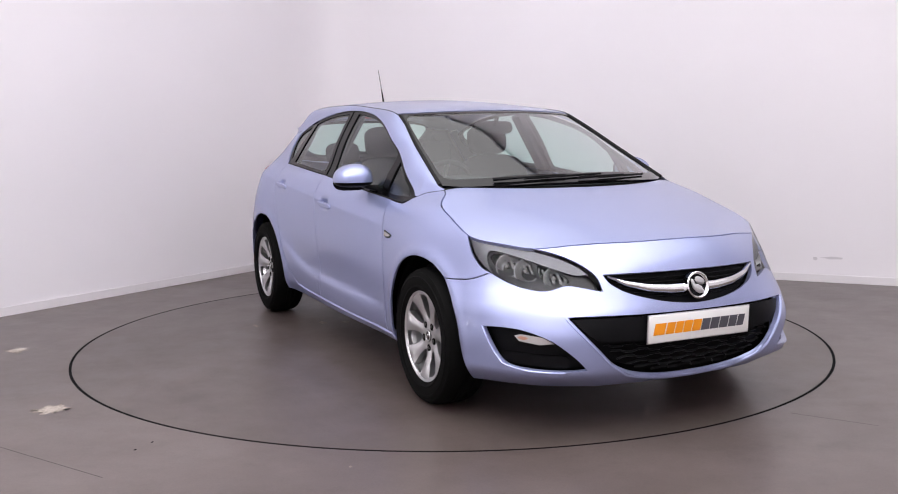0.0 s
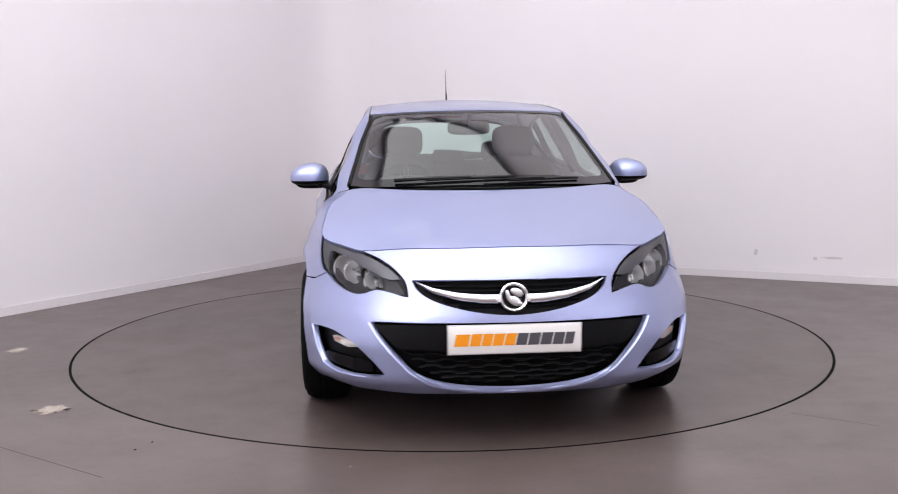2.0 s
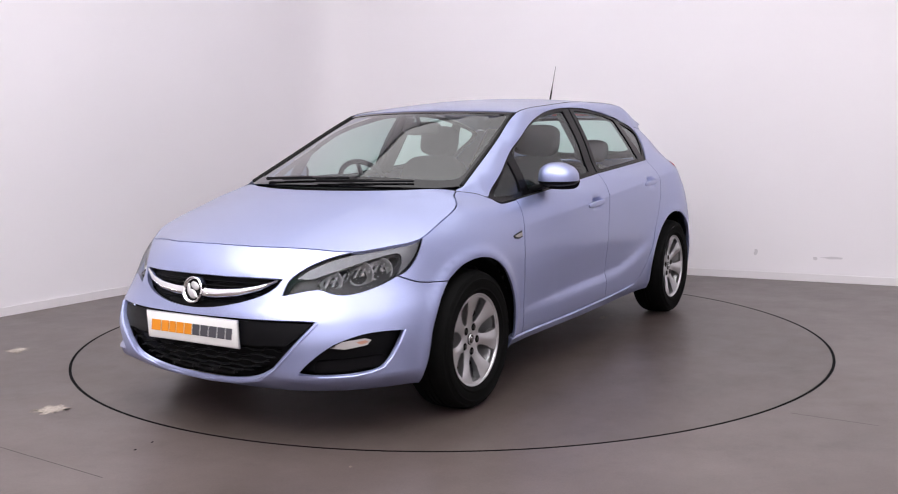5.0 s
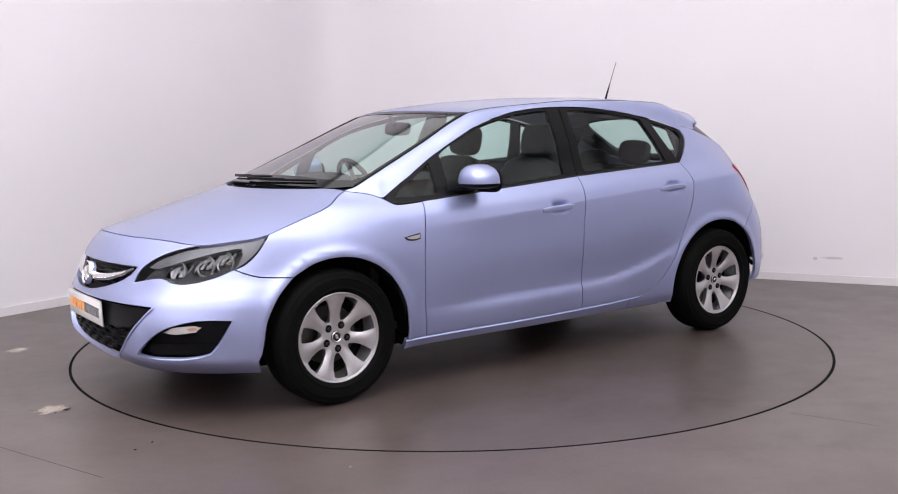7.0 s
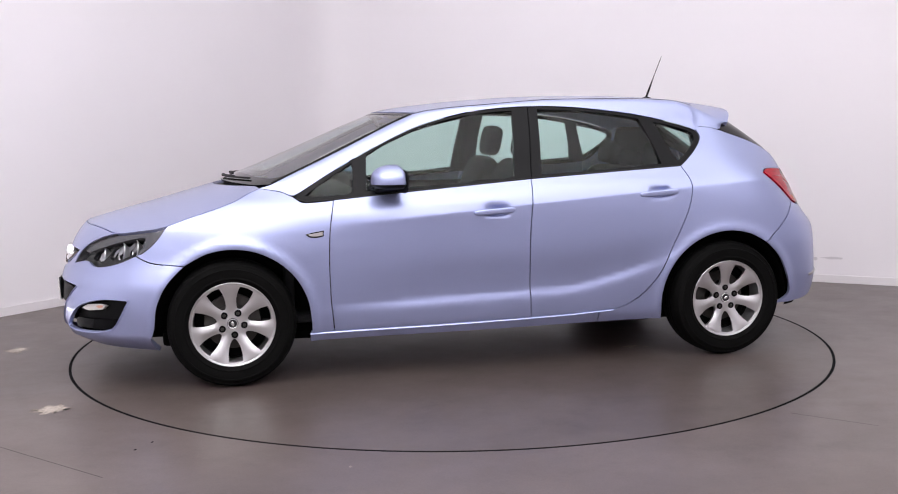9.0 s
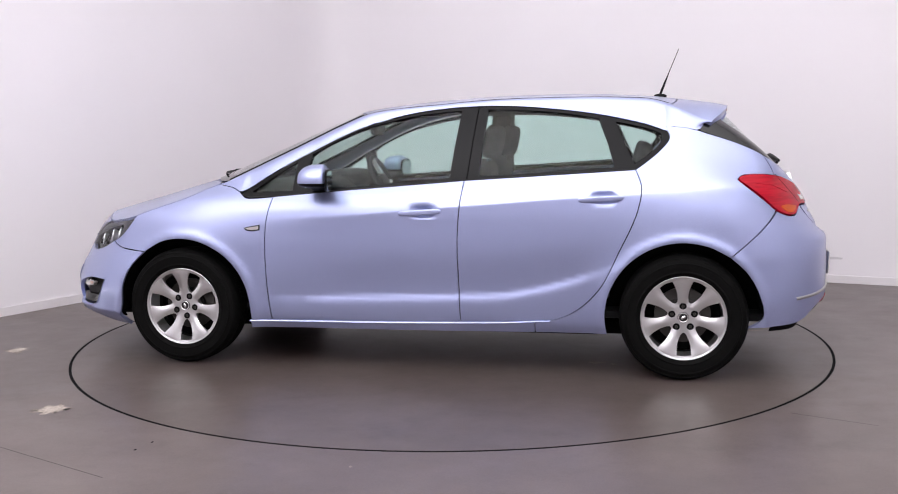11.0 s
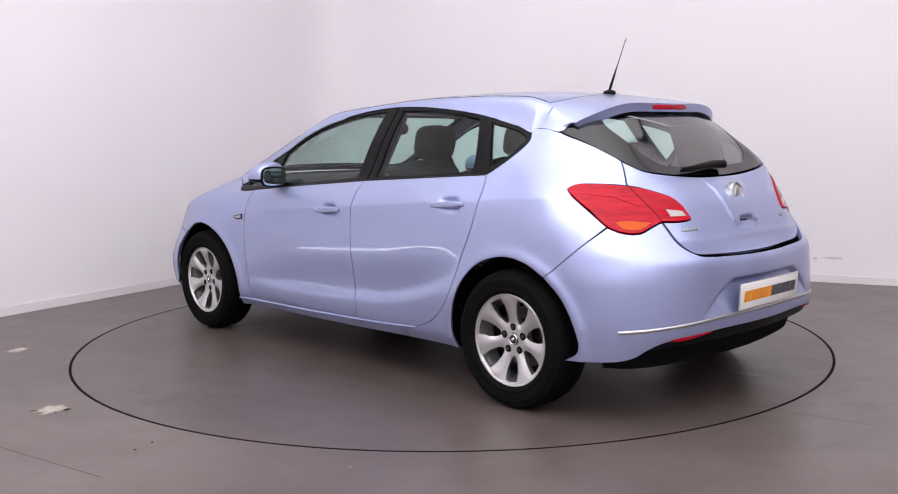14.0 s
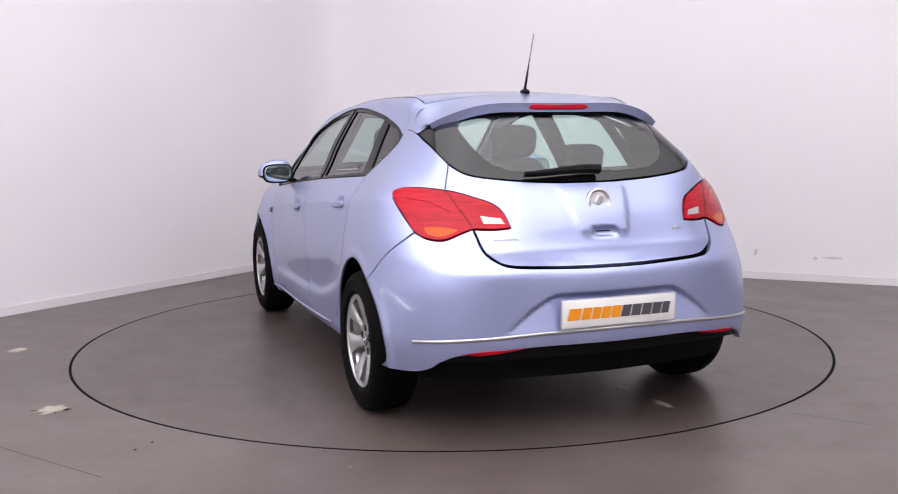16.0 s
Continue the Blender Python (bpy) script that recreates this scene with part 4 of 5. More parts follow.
def body_side(s):
    f = lambda pts: [(s * p[0], *p[1:]) for p in pts]
    tall = FRONT_ARCH[cut:]
    wing = [sh(ARCH_CUT), (1.064, .631), (.935, .666, 1), (.992, .688), (1.04, .738), sh(HL_TIP)] + BONNET_SIDE + [sh(BONNET_END), (1.73, .962), (1.785, .937, 1), (1.83, .910), (1.977, .917, 1)] + FRONT_GAP + [(1.962, .30), (1.966, .247, 1), (1.85, .247, 1)]
    wing += [p for p in tall[::-1] if p[1] > .26]
    panel("front_wing", f(wing), on_skin, PAINT, CAR, step=.026, crease=True)
    door = [(1.977, .919, 1), (2.327, .949), (3.03, 1.003, 1)] + B_GAP + [(3.012, .267, 1), (2.5, .256), (1.967, .249, 1), (1.962, .30)] + FRONT_GAP[::-1]
    d1 = panel("front_door", f(door), on_skin, PAINT, CAR, step=.020, crease=True)
    door = [(3.03, 1.003, 1), (3.433, 1.027), (3.906, 1.054, 1)] + REAR_EDGE + SILL_TOP[:2] + [(3.012, .267, 1)] + B_GAP[::-1]
    d2 = panel("rear_door", f(door), on_skin, PAINT, CAR, step=.020, crease=True)
    quarter = [(3.906, 1.054, 1), (4.02, 1.132), (4.118, 1.21), (4.104, 1.252, 1)] + RAIL_END + [(4.36, 1.262), (4.508, 1.246, 1), (4.645, 1.20), (4.768, 1.122, 1), (4.768, 1.017, 1), (4.689, 1.024), (4.569, 1.024), (4.515, 1.004, 1), (4.538, .970), (4.59, .913), (4.652, .849, 1), (4.548, .774)]
    k = next(i for i, p in enumerate(REAR_ARCH[::-1]) if p[1] > .62)
    rear_cut = REAR_ARCH[::-1][k]
    quarter += [sh(rear_cut)] + REAR_ARCH[::-1][k + 1:-1] + [sh(REAR_ARCH[0]), (3.55, .2145), (3.40, .213, 1), (3.40, .278, 1), (3.48, .284), (3.620, .345)] + REAR_EDGE[-2::-1]
    panel("rear_quarter", f(quarter), on_skin, PAINT, CAR, step=.022, crease=True)
    sill = [(1.842, .246, 1), (1.966, .246), (2.5, .253), (3.012, .264), (3.25, .27), (3.40, .275, 1), (3.40, .213, 1), (3.3, .212), (2.6, .206), (1.842, .20, 1)]
    panel("sill", f(sill), on_skin, PAINT, CAR, step=.03, depth=.03)
    skin_strip("sill_trim", f([(1.842, .2485), (2.5, .256), (3.012, .267), (3.25, .273), (3.48, .286)]), f([(1.842, .242), (2.5, .249), (3.012, .260), (3.25, .267), (3.48, .280)]), .009, .014, PAINT, CAR)
    # glass and its black frame
    panes = {
        "front_quarter_glass": [(1.842, .945, 1), (1.95, 1.02), (2.085, 1.105, 1), (2.075, .955, 1), (1.97, .944)],
        "front_glass": [(2.165, 1.145, 1), (2.30, 1.213), (2.46, 1.28), (2.694, 1.337), (2.87, 1.361), (2.985, 1.368, 1), (2.945, 1.02, 1), (2.55, .985), (2.145, .962, 1)],
        "rear_glass": [(3.130, 1.373, 1), (3.345, 1.365), (3.55, 1.345), (3.715, 1.318, 1), (3.765, 1.18), (3.795, 1.07, 1), (3.433, 1.046), (3.10, 1.028, 1)],
        "rear_quarter_glass": [(3.80, 1.30, 1), (3.95, 1.268), (4.055, 1.235), (4.06, 1.205), (3.975, 1.135), (3.90, 1.085, 1), (3.85, 1.18)],
    }
    fr = panel("window_frame", f(DLO), on_skin, GLOSSBLACK, CAR, "gloss black window surround and pillars", [f(p) for p in panes.values()], .03, gap=.001, lift=-.006, depth=.025)
    for name, pts in panes.items():
        g = panel(name, f(pts), on_skin, GLASS, fr, "green-tinted side glass", gap=-.003, lift=-.012, depth=0, step=.04)
        g.visible_shadow = False
    for a, b in (((3.035, 1.003), (3.075, 1.39)),):
        skin_strip("pillar_gap", f([a, b]), f([(a[0] + .006, a[1]), (b[0] + .006, b[1])]), -.002, .006, LINER, fr, n=12)
    skin_strip("waist_seal", f([(1.80, .929), (1.845, .916), (1.977, .924), (2.327, .954), (3.03, 1.008), (3.433, 1.032), (3.906, 1.059)]),
               f([(1.80, .923), (1.845, .909), (1.977, .917), (2.327, .947), (3.03, 1.001), (3.433, 1.025), (3.906, 1.052)]), .003, .008, SEAL, fr, n=80)
    # painted rail above the windows, from the bonnet's corner to the tail
    low = [(BONNET_END[0], BONNET_END[1]), (1.73, .964), (1.788, .945)] + DLO_TOP + [DLO_TIP] + RAIL_END
    low = outline([(*low[0], 1)] + low[1:-1] + [(*low[-1], 1)], .02)
    last = int(np.argmin(np.linalg.norm(low - np.array(RAIL_END[-1]), axis=1)))
    low = low[:last + 1]
    a = skin(s * low[:, 0], low[:, 1])
    na = fn_normal(on_skin, s * low[:, 0], low[:, 1], from_core)
    ye = pchip([-1.5, -1.38, -1.287, -.9, -.3, .375, .68, .95, 1.14], [.585, .561, .531, .537, .548, .562, .612, .650, .676], a[:, 0])
    ye = np.minimum(ye, np.abs(a[:, 1]) - .012)
    b = spoiler_top(a[:, 0], s * ye)
    b[0] = a[0]
    b[:, 2] = np.maximum(b[:, 2], a[:, 2] + .001)
    nb = fn_normal(on_upper, b[:, 0], b[:, 1], up_out)
    verts, faces, normals, m = [], [], [], len(a)
    d = np.linalg.norm(b - a, axis=1)[:, None]
    ta = np.cross(np.gradient(a, axis=0), na)
    ta /= np.maximum(1e-9, np.linalg.norm(ta, axis=1))[:, None]
    ta *= np.where(ta[:, 2:] < 0, -1, 1)
    tb = np.stack([0 * d[:, 0], s * np.ones(m), (upper(b[:, 0], ye + .01) - upper(b[:, 0], ye)) / .01], 1)
    tb /= np.linalg.norm(tb, axis=1)[:, None]
    for t in np.linspace(0, 1, 9):
        c1, c2 = a + ta * d * .38, b + tb * d * .38
        p = a * (1 - t) ** 3 + c1 * 3 * t * (1 - t) ** 2 + c2 * 3 * t * t * (1 - t) + b * t ** 3
        verts.append(p)
    bm = bmesh.new()
    rows = [[bm.verts.new(v) for v in r] for r in verts]
    for r0, r1 in zip(rows, rows[1:]):
        for i in range(m - 1):
            bm.faces.new((r0[i], r0[i + 1], r1[i + 1], r1[i]))
    bmesh.ops.remove_doubles(bm, verts=bm.verts[:], dist=1e-5)
    rail = part("roof_rail", bm, PAINT, CAR, smooth=80)
    # handles
    for d, x, z in ((d1, -.005, .842), (d2, -.932, .912)):
        u = float(np.interp(-x, -skin(np.linspace(1.5, 4.4, 600), np.full(600, z))[:, 0], np.linspace(1.5, 4.4, 600)))
        p = Vector(skin(s * u, z))
        m4 = Matrix.Translation(p + Vector((0, s * .022, 0))) @ pose(0, 0, 0, 0, 3.5, 0)
        h = part("handle", rounded((.225, .022, .030), m4, .55, 28), PAINT, d, "painted pull handle")
        for hx in (-.09, .09):
            part("handle_foot", rounded((.035, .035, .022), m4 @ pose(hx, -s * .014, 0), .7, 14), PAINT, h)
    # indicator on the wing
    ind = panel("side_repeater", f([(1.828, .756, 1), (1.862, .764), (1.923, .774, 1), (1.923, .741, 1), (1.885, .733), (1.845, .738)]), on_skin, BLACK, CAR, "clear side turn lamp in a dark surround", lift=.004, depth=.006, step=.012)
    panel("repeater_lens", f([(1.836, .755, 1), (1.866, .760), (1.917, .768, 1), (1.917, .746, 1), (1.885, .740), (1.85, .744)]), on_skin, CLEAR, ind, "clear lens", lift=.007, depth=.003, step=.012)


body_side(1)
body_side(-1)

# ---- tail ----
half = [(UMAX, .395), (5.40, .395), (5.167, .392), (4.912, .368), (4.831, .337), (4.784, .308), (4.70, .287), (4.551, .276), (4.46, .272, 1)]
k = next(i for i, p in enumerate(REAR_ARCH[::-1]) if p[1] > .62)
half += [p for p in REAR_ARCH[::-1][:k] if p[1] > .30] + [sh(REAR_ARCH[::-1][k]), (4.548, .774), (4.654, .846, 1), (4.71, .823), (4.777, .818), (4.84, .843), (4.887, .862, 1), (4.944, .776), (5.038, .727), (5.12, .715), (5.24, .709), (5.40, .704)]
across = lambda h, end: h + [end] + [(2 * UMAX - p[0], *p[1:]) for p in h[1:]][::-1]


def rear_skin(a, b):
    """The skin with the number plate's recess pressed into the bumper."""
    p = skin(a, b)
    y = np.abs(p[..., 1])
    brow = .612 - 1.35 * np.maximum(0, y - .25) ** 1.5
    edge = np.clip((brow - b) / .024, 0, 1)
    w = edge * edge * (3 - 2 * edge) * np.clip((b - .455) / .15, 0, 1) * np.clip((.54 - y) / .05, 0, 1) * (p[..., 0] < -1.5)
    p[..., 0] += .036 * w
    return p


panel("rear_bumper", across(half, (UMAX, .703)), rear_skin, PAINT, CAR, "ice-blue rear bumper with a plate recess", step=.012, depth=.02)
gate = [(UMAX, 1.036), (5.40, 1.037), (5.106, 1.052), (4.885, 1.075), (4.772, 1.117, 1), (4.770, 1.017, 1), (4.806, 1.012), (4.905, .987), (4.988, .961), (5.033, .925), (5.066, .865, 1), (4.98, .859), (4.895, .861, 1), (4.950, .779), (5.042, .731), (5.12, .719), (5.24, .713), (5.40, .708)]


def gate_skin(a, b):
    """The tailgate with its raised middle panel."""
    p = skin(a, b)
    y = np.abs(p[..., 1])
    w = 1 / (1 + np.exp(-((.10 + .25 * np.clip(b - .80, 0, 1)) - y) / .004)) * np.clip((b - .82) / .02, 0, 1) * np.clip((1.03 - b) / .03, 0, 1)
    grip = np.exp(-(y / .055) ** 6 - ((b - .838) / .017) ** 4)
    p[..., 0] += -.010 * w + .024 * grip
    # the lower edge tucks in above the bumper
    p[..., 0] += .028 * np.clip((.772 - b) / .06, 0, 1)
    return p


panel("tailgate", across(gate, (UMAX, .707)), gate_skin, PAINT, CAR, "ice-blue tailgate with a raised centre", step=.017, depth=.02)
# dark release pad, which also stands in for shade inside the grip pocket
panel("release_pad_shade", [(UMAX - .046, .850, 1), (UMAX + .046, .850, 1), (UMAX + .038, .832, 1), (UMAX - .038, .832, 1)], gate_skin, SEAL, CAR, "dark rubber tailgate release pad that also gives the pocket's shade", lift=.002, depth=.004, step=.01)
for s in (1, -1):
    f = lambda pts: [(s * p[0], *p[1:]) for p in pts]
    lamp = panel("tail_lamp", f(TAIL_LAMP), on_skin, RED, CAR, "wrap-round glossy red tail lamp", gap=.001, lift=.007, depth=.03, step=.02)
    panel("reversing_lamp", f([(4.918, .915, 1), (5.014, .905, 1), (5.036, .879, 1), (4.935, .880, 1)]), on_skin, CLEAR, lamp, "clear reversing lamp", lift=.0085, depth=.004, step=.015)
    panel("turn_lamp", f([(4.69, .865), (4.74, .872), (4.80, .866), (4.835, .857), (4.777, .83), (4.72, .834)]), on_skin, AMBER, lamp, "amber turn lamp", lift=.0085, depth=.004, step=.015)
    skin_strip("lamp_gap", f([(4.768, 1.020), (4.80, .98), (4.83, .94), (4.87, .89), (4.885, .866)]), f([(4.773, 1.020), (4.805, .98), (4.835, .94), (4.875, .89), (4.890, .866)]), .0085, .004, LINER, lamp, n=20)
    skin_strip("lamp_ridge", f([(4.60, .985), (4.70, .975), (4.80, .935)]), f([(4.605, .977), (4.70, .967), (4.797, .927)]), .0092, .004, RED, lamp, n=20)
    panel("reflector", f([(4.915, .378, 1), (5.0, .388), (5.17, .395, 1), (5.13, .383), (4.98, .368)]), on_skin, RED, CAR, "red bumper reflector", lift=.003, depth=.01, step=.02)
tail = lambda c: list(c) + [(2 * UMAX - u, z) for u, z in c[::-1]]
skin_strip("bumper_trim", tail([(4.70, .424), (4.94, .441), (5.22, .457), (5.5, .463)]), tail([(4.705, .407), (4.94, .424), (5.22, .440), (5.5, .445)]), .007, .012, TRIM, CAR, "chrome strip across the rear bumper", n=100)
low = [(UMAX, .39), (5.40, .39), (5.167, .387), (4.912, .363), (4.831, .332), (4.84, .326, 1), (4.95, .332), (5.2, .336)]
panel("rear_valance", across(low, (UMAX, .338)), on_skin, BLACK, CAR, "black lower rear valance", lift=-.015, depth=.03, step=.03)

# rear window
glass_edge = [(UMAX, 1.041), (5.457, 1.041), (5.106, 1.057), (4.885, 1.080), (4.77, 1.125), (4.645, 1.204), (4.512, 1.25, 1), (4.66, 1.315), (4.9, 1.345), (5.2, 1.355)]
clear = [(UMAX, 1.085), (5.40, 1.087), (5.13, 1.10), (5.01, 1.14), (4.925, 1.21), (4.865, 1.28), (4.90, 1.315), (5.2, 1.335)]
rw = panel("rear_window", across(glass_edge, (UMAX, 1.357)), on_skin, SCREENBLACK, CAR, "rear window with a black painted border", [across(clear, (UMAX, 1.338))], gap=.003, lift=-.004, depth=.02, step=.03)
panel("rear_pane", across(clear, (UMAX, 1.338)), on_skin, SCREEN, rw, "green-tinted rear glass", gap=-.004, lift=-.006, depth=0, step=.04).visible_shadow = False

# ---- roof and windscreen ----
def roof_edge(x):
    return float(pchip([-1.5, -1.38, -1.287, -.9, -.3, .375, .68, .95, 1.14], [.585, .561, .531, .537, .548, .562, .612, .650, .676], x))


header = lambda y: .495 - .5 * y * y
xs = [.33, .2, 0, -.3, -.6, -.9, -1.15]
left = [(header(0), 0), (header(.2), .2), (header(.4), .4), (header(.557), .557, 1)] + [(x, roof_edge(x)) for x in xs] + [(-1.28, roof_edge(-1.28), 1), (-1.31, .40), (-1.315, .2)]
ring = left + [(-1.315, 0)] + [(p[0], -p[1], *p[2:]) for p in left[1:]][::-1]
panel("roof", ring, spoiler_top, PAINT, CAR, "ice-blue roof panel", out=up_out, step=.04, gap=.001, depth=.01)
for s in (1, -1):
    pts = [(x, s * (roof_edge(x) - .004), float(spoiler_top(np.array(x), np.array(roof_edge(x) - .004))[2]) - .0005) for x in np.linspace(.36, -1.27, 40)]
    part("roof_seal", tube(pts, .003, 6), SEAL, CAR, "thin black roof joint strip")
cowl = lambda y: 1.385 - .52 * y * y
left = [(cowl(0), 0), (cowl(.3), .3), (cowl(.55), .55), (1.135, .658, 1), (.95, .636), (.7, .604), (.5, .572), (header(.547) + .004, .547, 1), (header(.4) + .004, .4), (header(.2) + .004, .2)]
ws = left + [(header(0) + .004, 0)] + [(p[0], -p[1], *p[2:]) for p in left[1:]][::-1]
left = [(cowl(0) - .10, 0), (cowl(.3) - .10, .3), (cowl(.5) - .085, .5), (1.08, .613), (.93, .607), (.7, .577), (.5, .546), (header(.5) + .040, .512), (header(.4) + .035, .4), (header(.2) + .035, .2)]
cl = left + [(header(0) + .04, 0)] + [(p[0], -p[1], *p[2:]) for p in left[1:]][::-1]
w = panel("windscreen", ws, on_upper, SCREENBLACK, CAR, "windscreen with a black painted border", [cl], out=up_out, gap=.003, lift=-.003, depth=.012, step=.04)
panel("windscreen_pane", cl, on_upper, SCREEN, w, "green-tinted windscreen glass", gap=-.004, lift=-.005, depth=0, step=.06, out=up_out).visible_shadow = False
for s in (1, -1):
    pts = [(x, s * (roof_edge(x) - .012), float(upper(x, roof_edge(x) - .012)) - .003) for x in np.linspace(1.12, .37, 30)]
    part("pillar_seal", tube(pts, .009, 8), SEAL, CAR, "black windscreen pillar seal")
# scuttle below the windscreen
def on_cowl(a, b):
    return np.stack([a, b, np.minimum(bonnet_top(a, b), upper(np.minimum(a, 1.36 - .5 * b * b), b) + .0) - .02], -1)


left = [(1.41, 0), (1.41 - .62 * .09, .3), (1.41 - .62 * .3, .55), (1.14, .665, 1), (1.09, .64), (1.34 - .52 * .3, .55), (1.34 - .52 * .09, .3)]
ring = left + [(1.34, 0)] + [(p[0], -p[1], *p[2:]) for p in left[1:]][::-1]
panel("scuttle", ring, on_cowl, BLACK, CAR, "black plastic scuttle below the windscreen", out=up_out, step=.04, depth=.01)

# spoiler: top skin, underside and the two ears
back = lambda y: -1.605 + .22 * y * y + .9 * max(0, abs(y) - .42) ** 1.6
left = [(-1.322, 0), (-1.322, .2), (-1.317, .40), (-1.287, .53, 1), (-1.38, .562), (back(.58), .58, 1), (back(.5), .5), (back(.4), .4), (back(.2), .2)]
ring = left + [(back(0), 0)] + [(p[0], -p[1], *p[2:]) for p in left[1:]][::-1]
sp = panel("spoiler", ring, spoiler_top, PAINT, CAR, "ice-blue roof spoiler over the rear window", out=up_out, step=.03, gap=.001, depth=.04)


def spoiler_under(a, b):
    t = np.clip((-1.30 - a) / .3, 0, 1)
    return np.stack([a, b, spoiler_top(a, b)[..., 2] - .04 - .03 * (1 - t)], -1)


panel("spoiler_underside", ring, spoiler_under, PAINT, sp, out=lambda p: -up_out(p), step=.05, gap=.003, depth=0)
for s in (1, -1):
    # ear: from the rail's end down to the corner of the rear window
    rows = []
    for t in np.linspace(0, 1, 9):
        u = 4.25 + (4.62 - 4.25) * t
        zl = float(np.interp(u, [4.25, 4.36, 4.508, 4.62], [1.266, 1.262, 1.248, 1.29]))
        a = skin(s * u, zl)
        x0 = float(skin(4.25, 1.266)[0])
        xe = float(np.interp(t, [0, 1], [x0, back(.575)]))
        yb = float(np.interp(xe, [back(.575), -1.38, -1.287], [.579, .561, .531]))
        b = np.array([xe, s * yb, float(spoiler_top(np.array(xe), np.array(yb))[2]) + .001])
        na = fn_normal(on_skin, np.array([s * u]), np.array([zl]), from_core)[0]
        ta = np.array([0, 0, 1.]) - na * na[2]
        ta /= np.linalg.norm(ta)
        tb = np.array([0, s, (spoiler_top(np.array(xe), np.array(yb + .01))[2] - spoiler_top(np.array(xe), np.array(yb))[2]) / .01])
        tb /= np.linalg.norm(tb)
        d = np.linalg.norm(b - a) * .38
        c1, c2 = a + ta * d, b + tb * d
        rows.append([a * (1 - v) ** 3 + c1 * 3 * v * (1 - v) ** 2 + c2 * 3 * v * v * (1 - v) + b * v ** 3 for v in np.linspace(0, 1, 7)])
    bm = bmesh.new()
    vs = [[bm.verts.new(p) for p in r] for r in rows]
    for r0, r1 in zip(vs, vs[1:]):
        for i in range(6):
            bm.faces.new((r0[i], r0[i + 1], r1[i + 1], r1[i]))
    ear = part("spoiler_ear", bm, PAINT, sp, smooth=80)
m = pose(-1.588, 0, 1.362)
part("brake_lamp", rounded((.03, .30, .028), m, .5, 24), RED, CAR, "slim red high-level brake lamp")

# ---- inner body ----
def shell():
    """The dark inner skin that closes the body behind the gaps."""
    us, zs = np.linspace(0, 2 * UMAX, 300), np.linspace(.24, .93, 34)
    U, Z = np.meshgrid(us, zs, indexing="ij")
    u, z = U.ravel(), Z.ravel()
    p = skin(u, z) - .075 * fn_normal(on_skin, u, z, from_core)
    p[:, 2] = z
    faces = []
    nz = len(zs)
    for i in range(len(us) - 1):
        for j in range(nz - 1):
            a = i * nz + j
            c = p[a]
            top = .70 if c[0] > 1.2 else .93
            if min(math.hypot(c[0] - 1.335, c[2] - .31), math.hypot(c[0] + 1.34, c[2] - .31)) > .41 and c[2] < top and not (c[0] > 1.5 and abs(c[1]) > .25 and c[2] > .56):
                faces.append((a, a + nz, a + nz + 1, a + 1))
    finish("inner_body", p, faces, LINER, CAR)


shell()
for cx in (1.335, -1.34):
    for s in (1, -1):
        seg, rows = 40, []
        for y, r in ((.835, .386), (.80, .40), (.58, .40), (.57, .05)):
            rows.append([(cx + r * math.cos(a), s * y, .31 + r * math.sin(a)) for a in (-.1 + (math.pi + .2) * k / seg for k in range(seg + 1))])
        bm = bmesh.new()
        vs = [[bm.verts.new(p) for p in r] for r in rows]
        for a, b in zip(vs, vs[1:]):
            for k in range(seg):
                bm.faces.new((a[k], a[k + 1], b[k + 1], b[k]))
        part("wheel_arch_liner", bm, LINER, CAR)
part("underbody", box((3.2, 1.16, .08), pose(.10, 0, .205), .02), LINER, CAR, "dark underbody")
for s in (1, -1):
    part("side_floor", box((1.86, .26, .06), pose(0, s * .65, .232), .015), LINER, CAR)
part("front_undertray", box((.5, 1.0, .05), pose(1.80, 0, .225), .02), LINER, CAR)
part("rear_floor", box((.62, 1.1, .06), pose(-1.66, 0, .36), .02), LINER, CAR)
part("silencer", rounded((.35, .75, .16), pose(-1.76, -.1, .385), .6), LINER, CAR, "dark exhaust silencer")
part("cabin_floor", box((3.0, 1.45, .04), pose(-.3, 0, .30), .01), DASH, CAR)
part("bulkhead", box((.05, 1.42, .60), pose(1.05, 0, .62), .01), DASH, CAR)
panel("headlining", [(.40, 0), (.36, .3), (.28, .49), (-.3, .49), (-1.2, .48), (-1.28, .3), (-1.30, 0), (-1.28, -.3), (-1.2, -.48), (-.3, -.49), (.28, -.49), (.36, -.3)],
      lambda a, b: np.stack([a, b, upper(a, b) - .035], -1), HEADLINER, CAR, "pale cloth headlining", out=lambda p: -up_out(p), depth=0, step=.08)

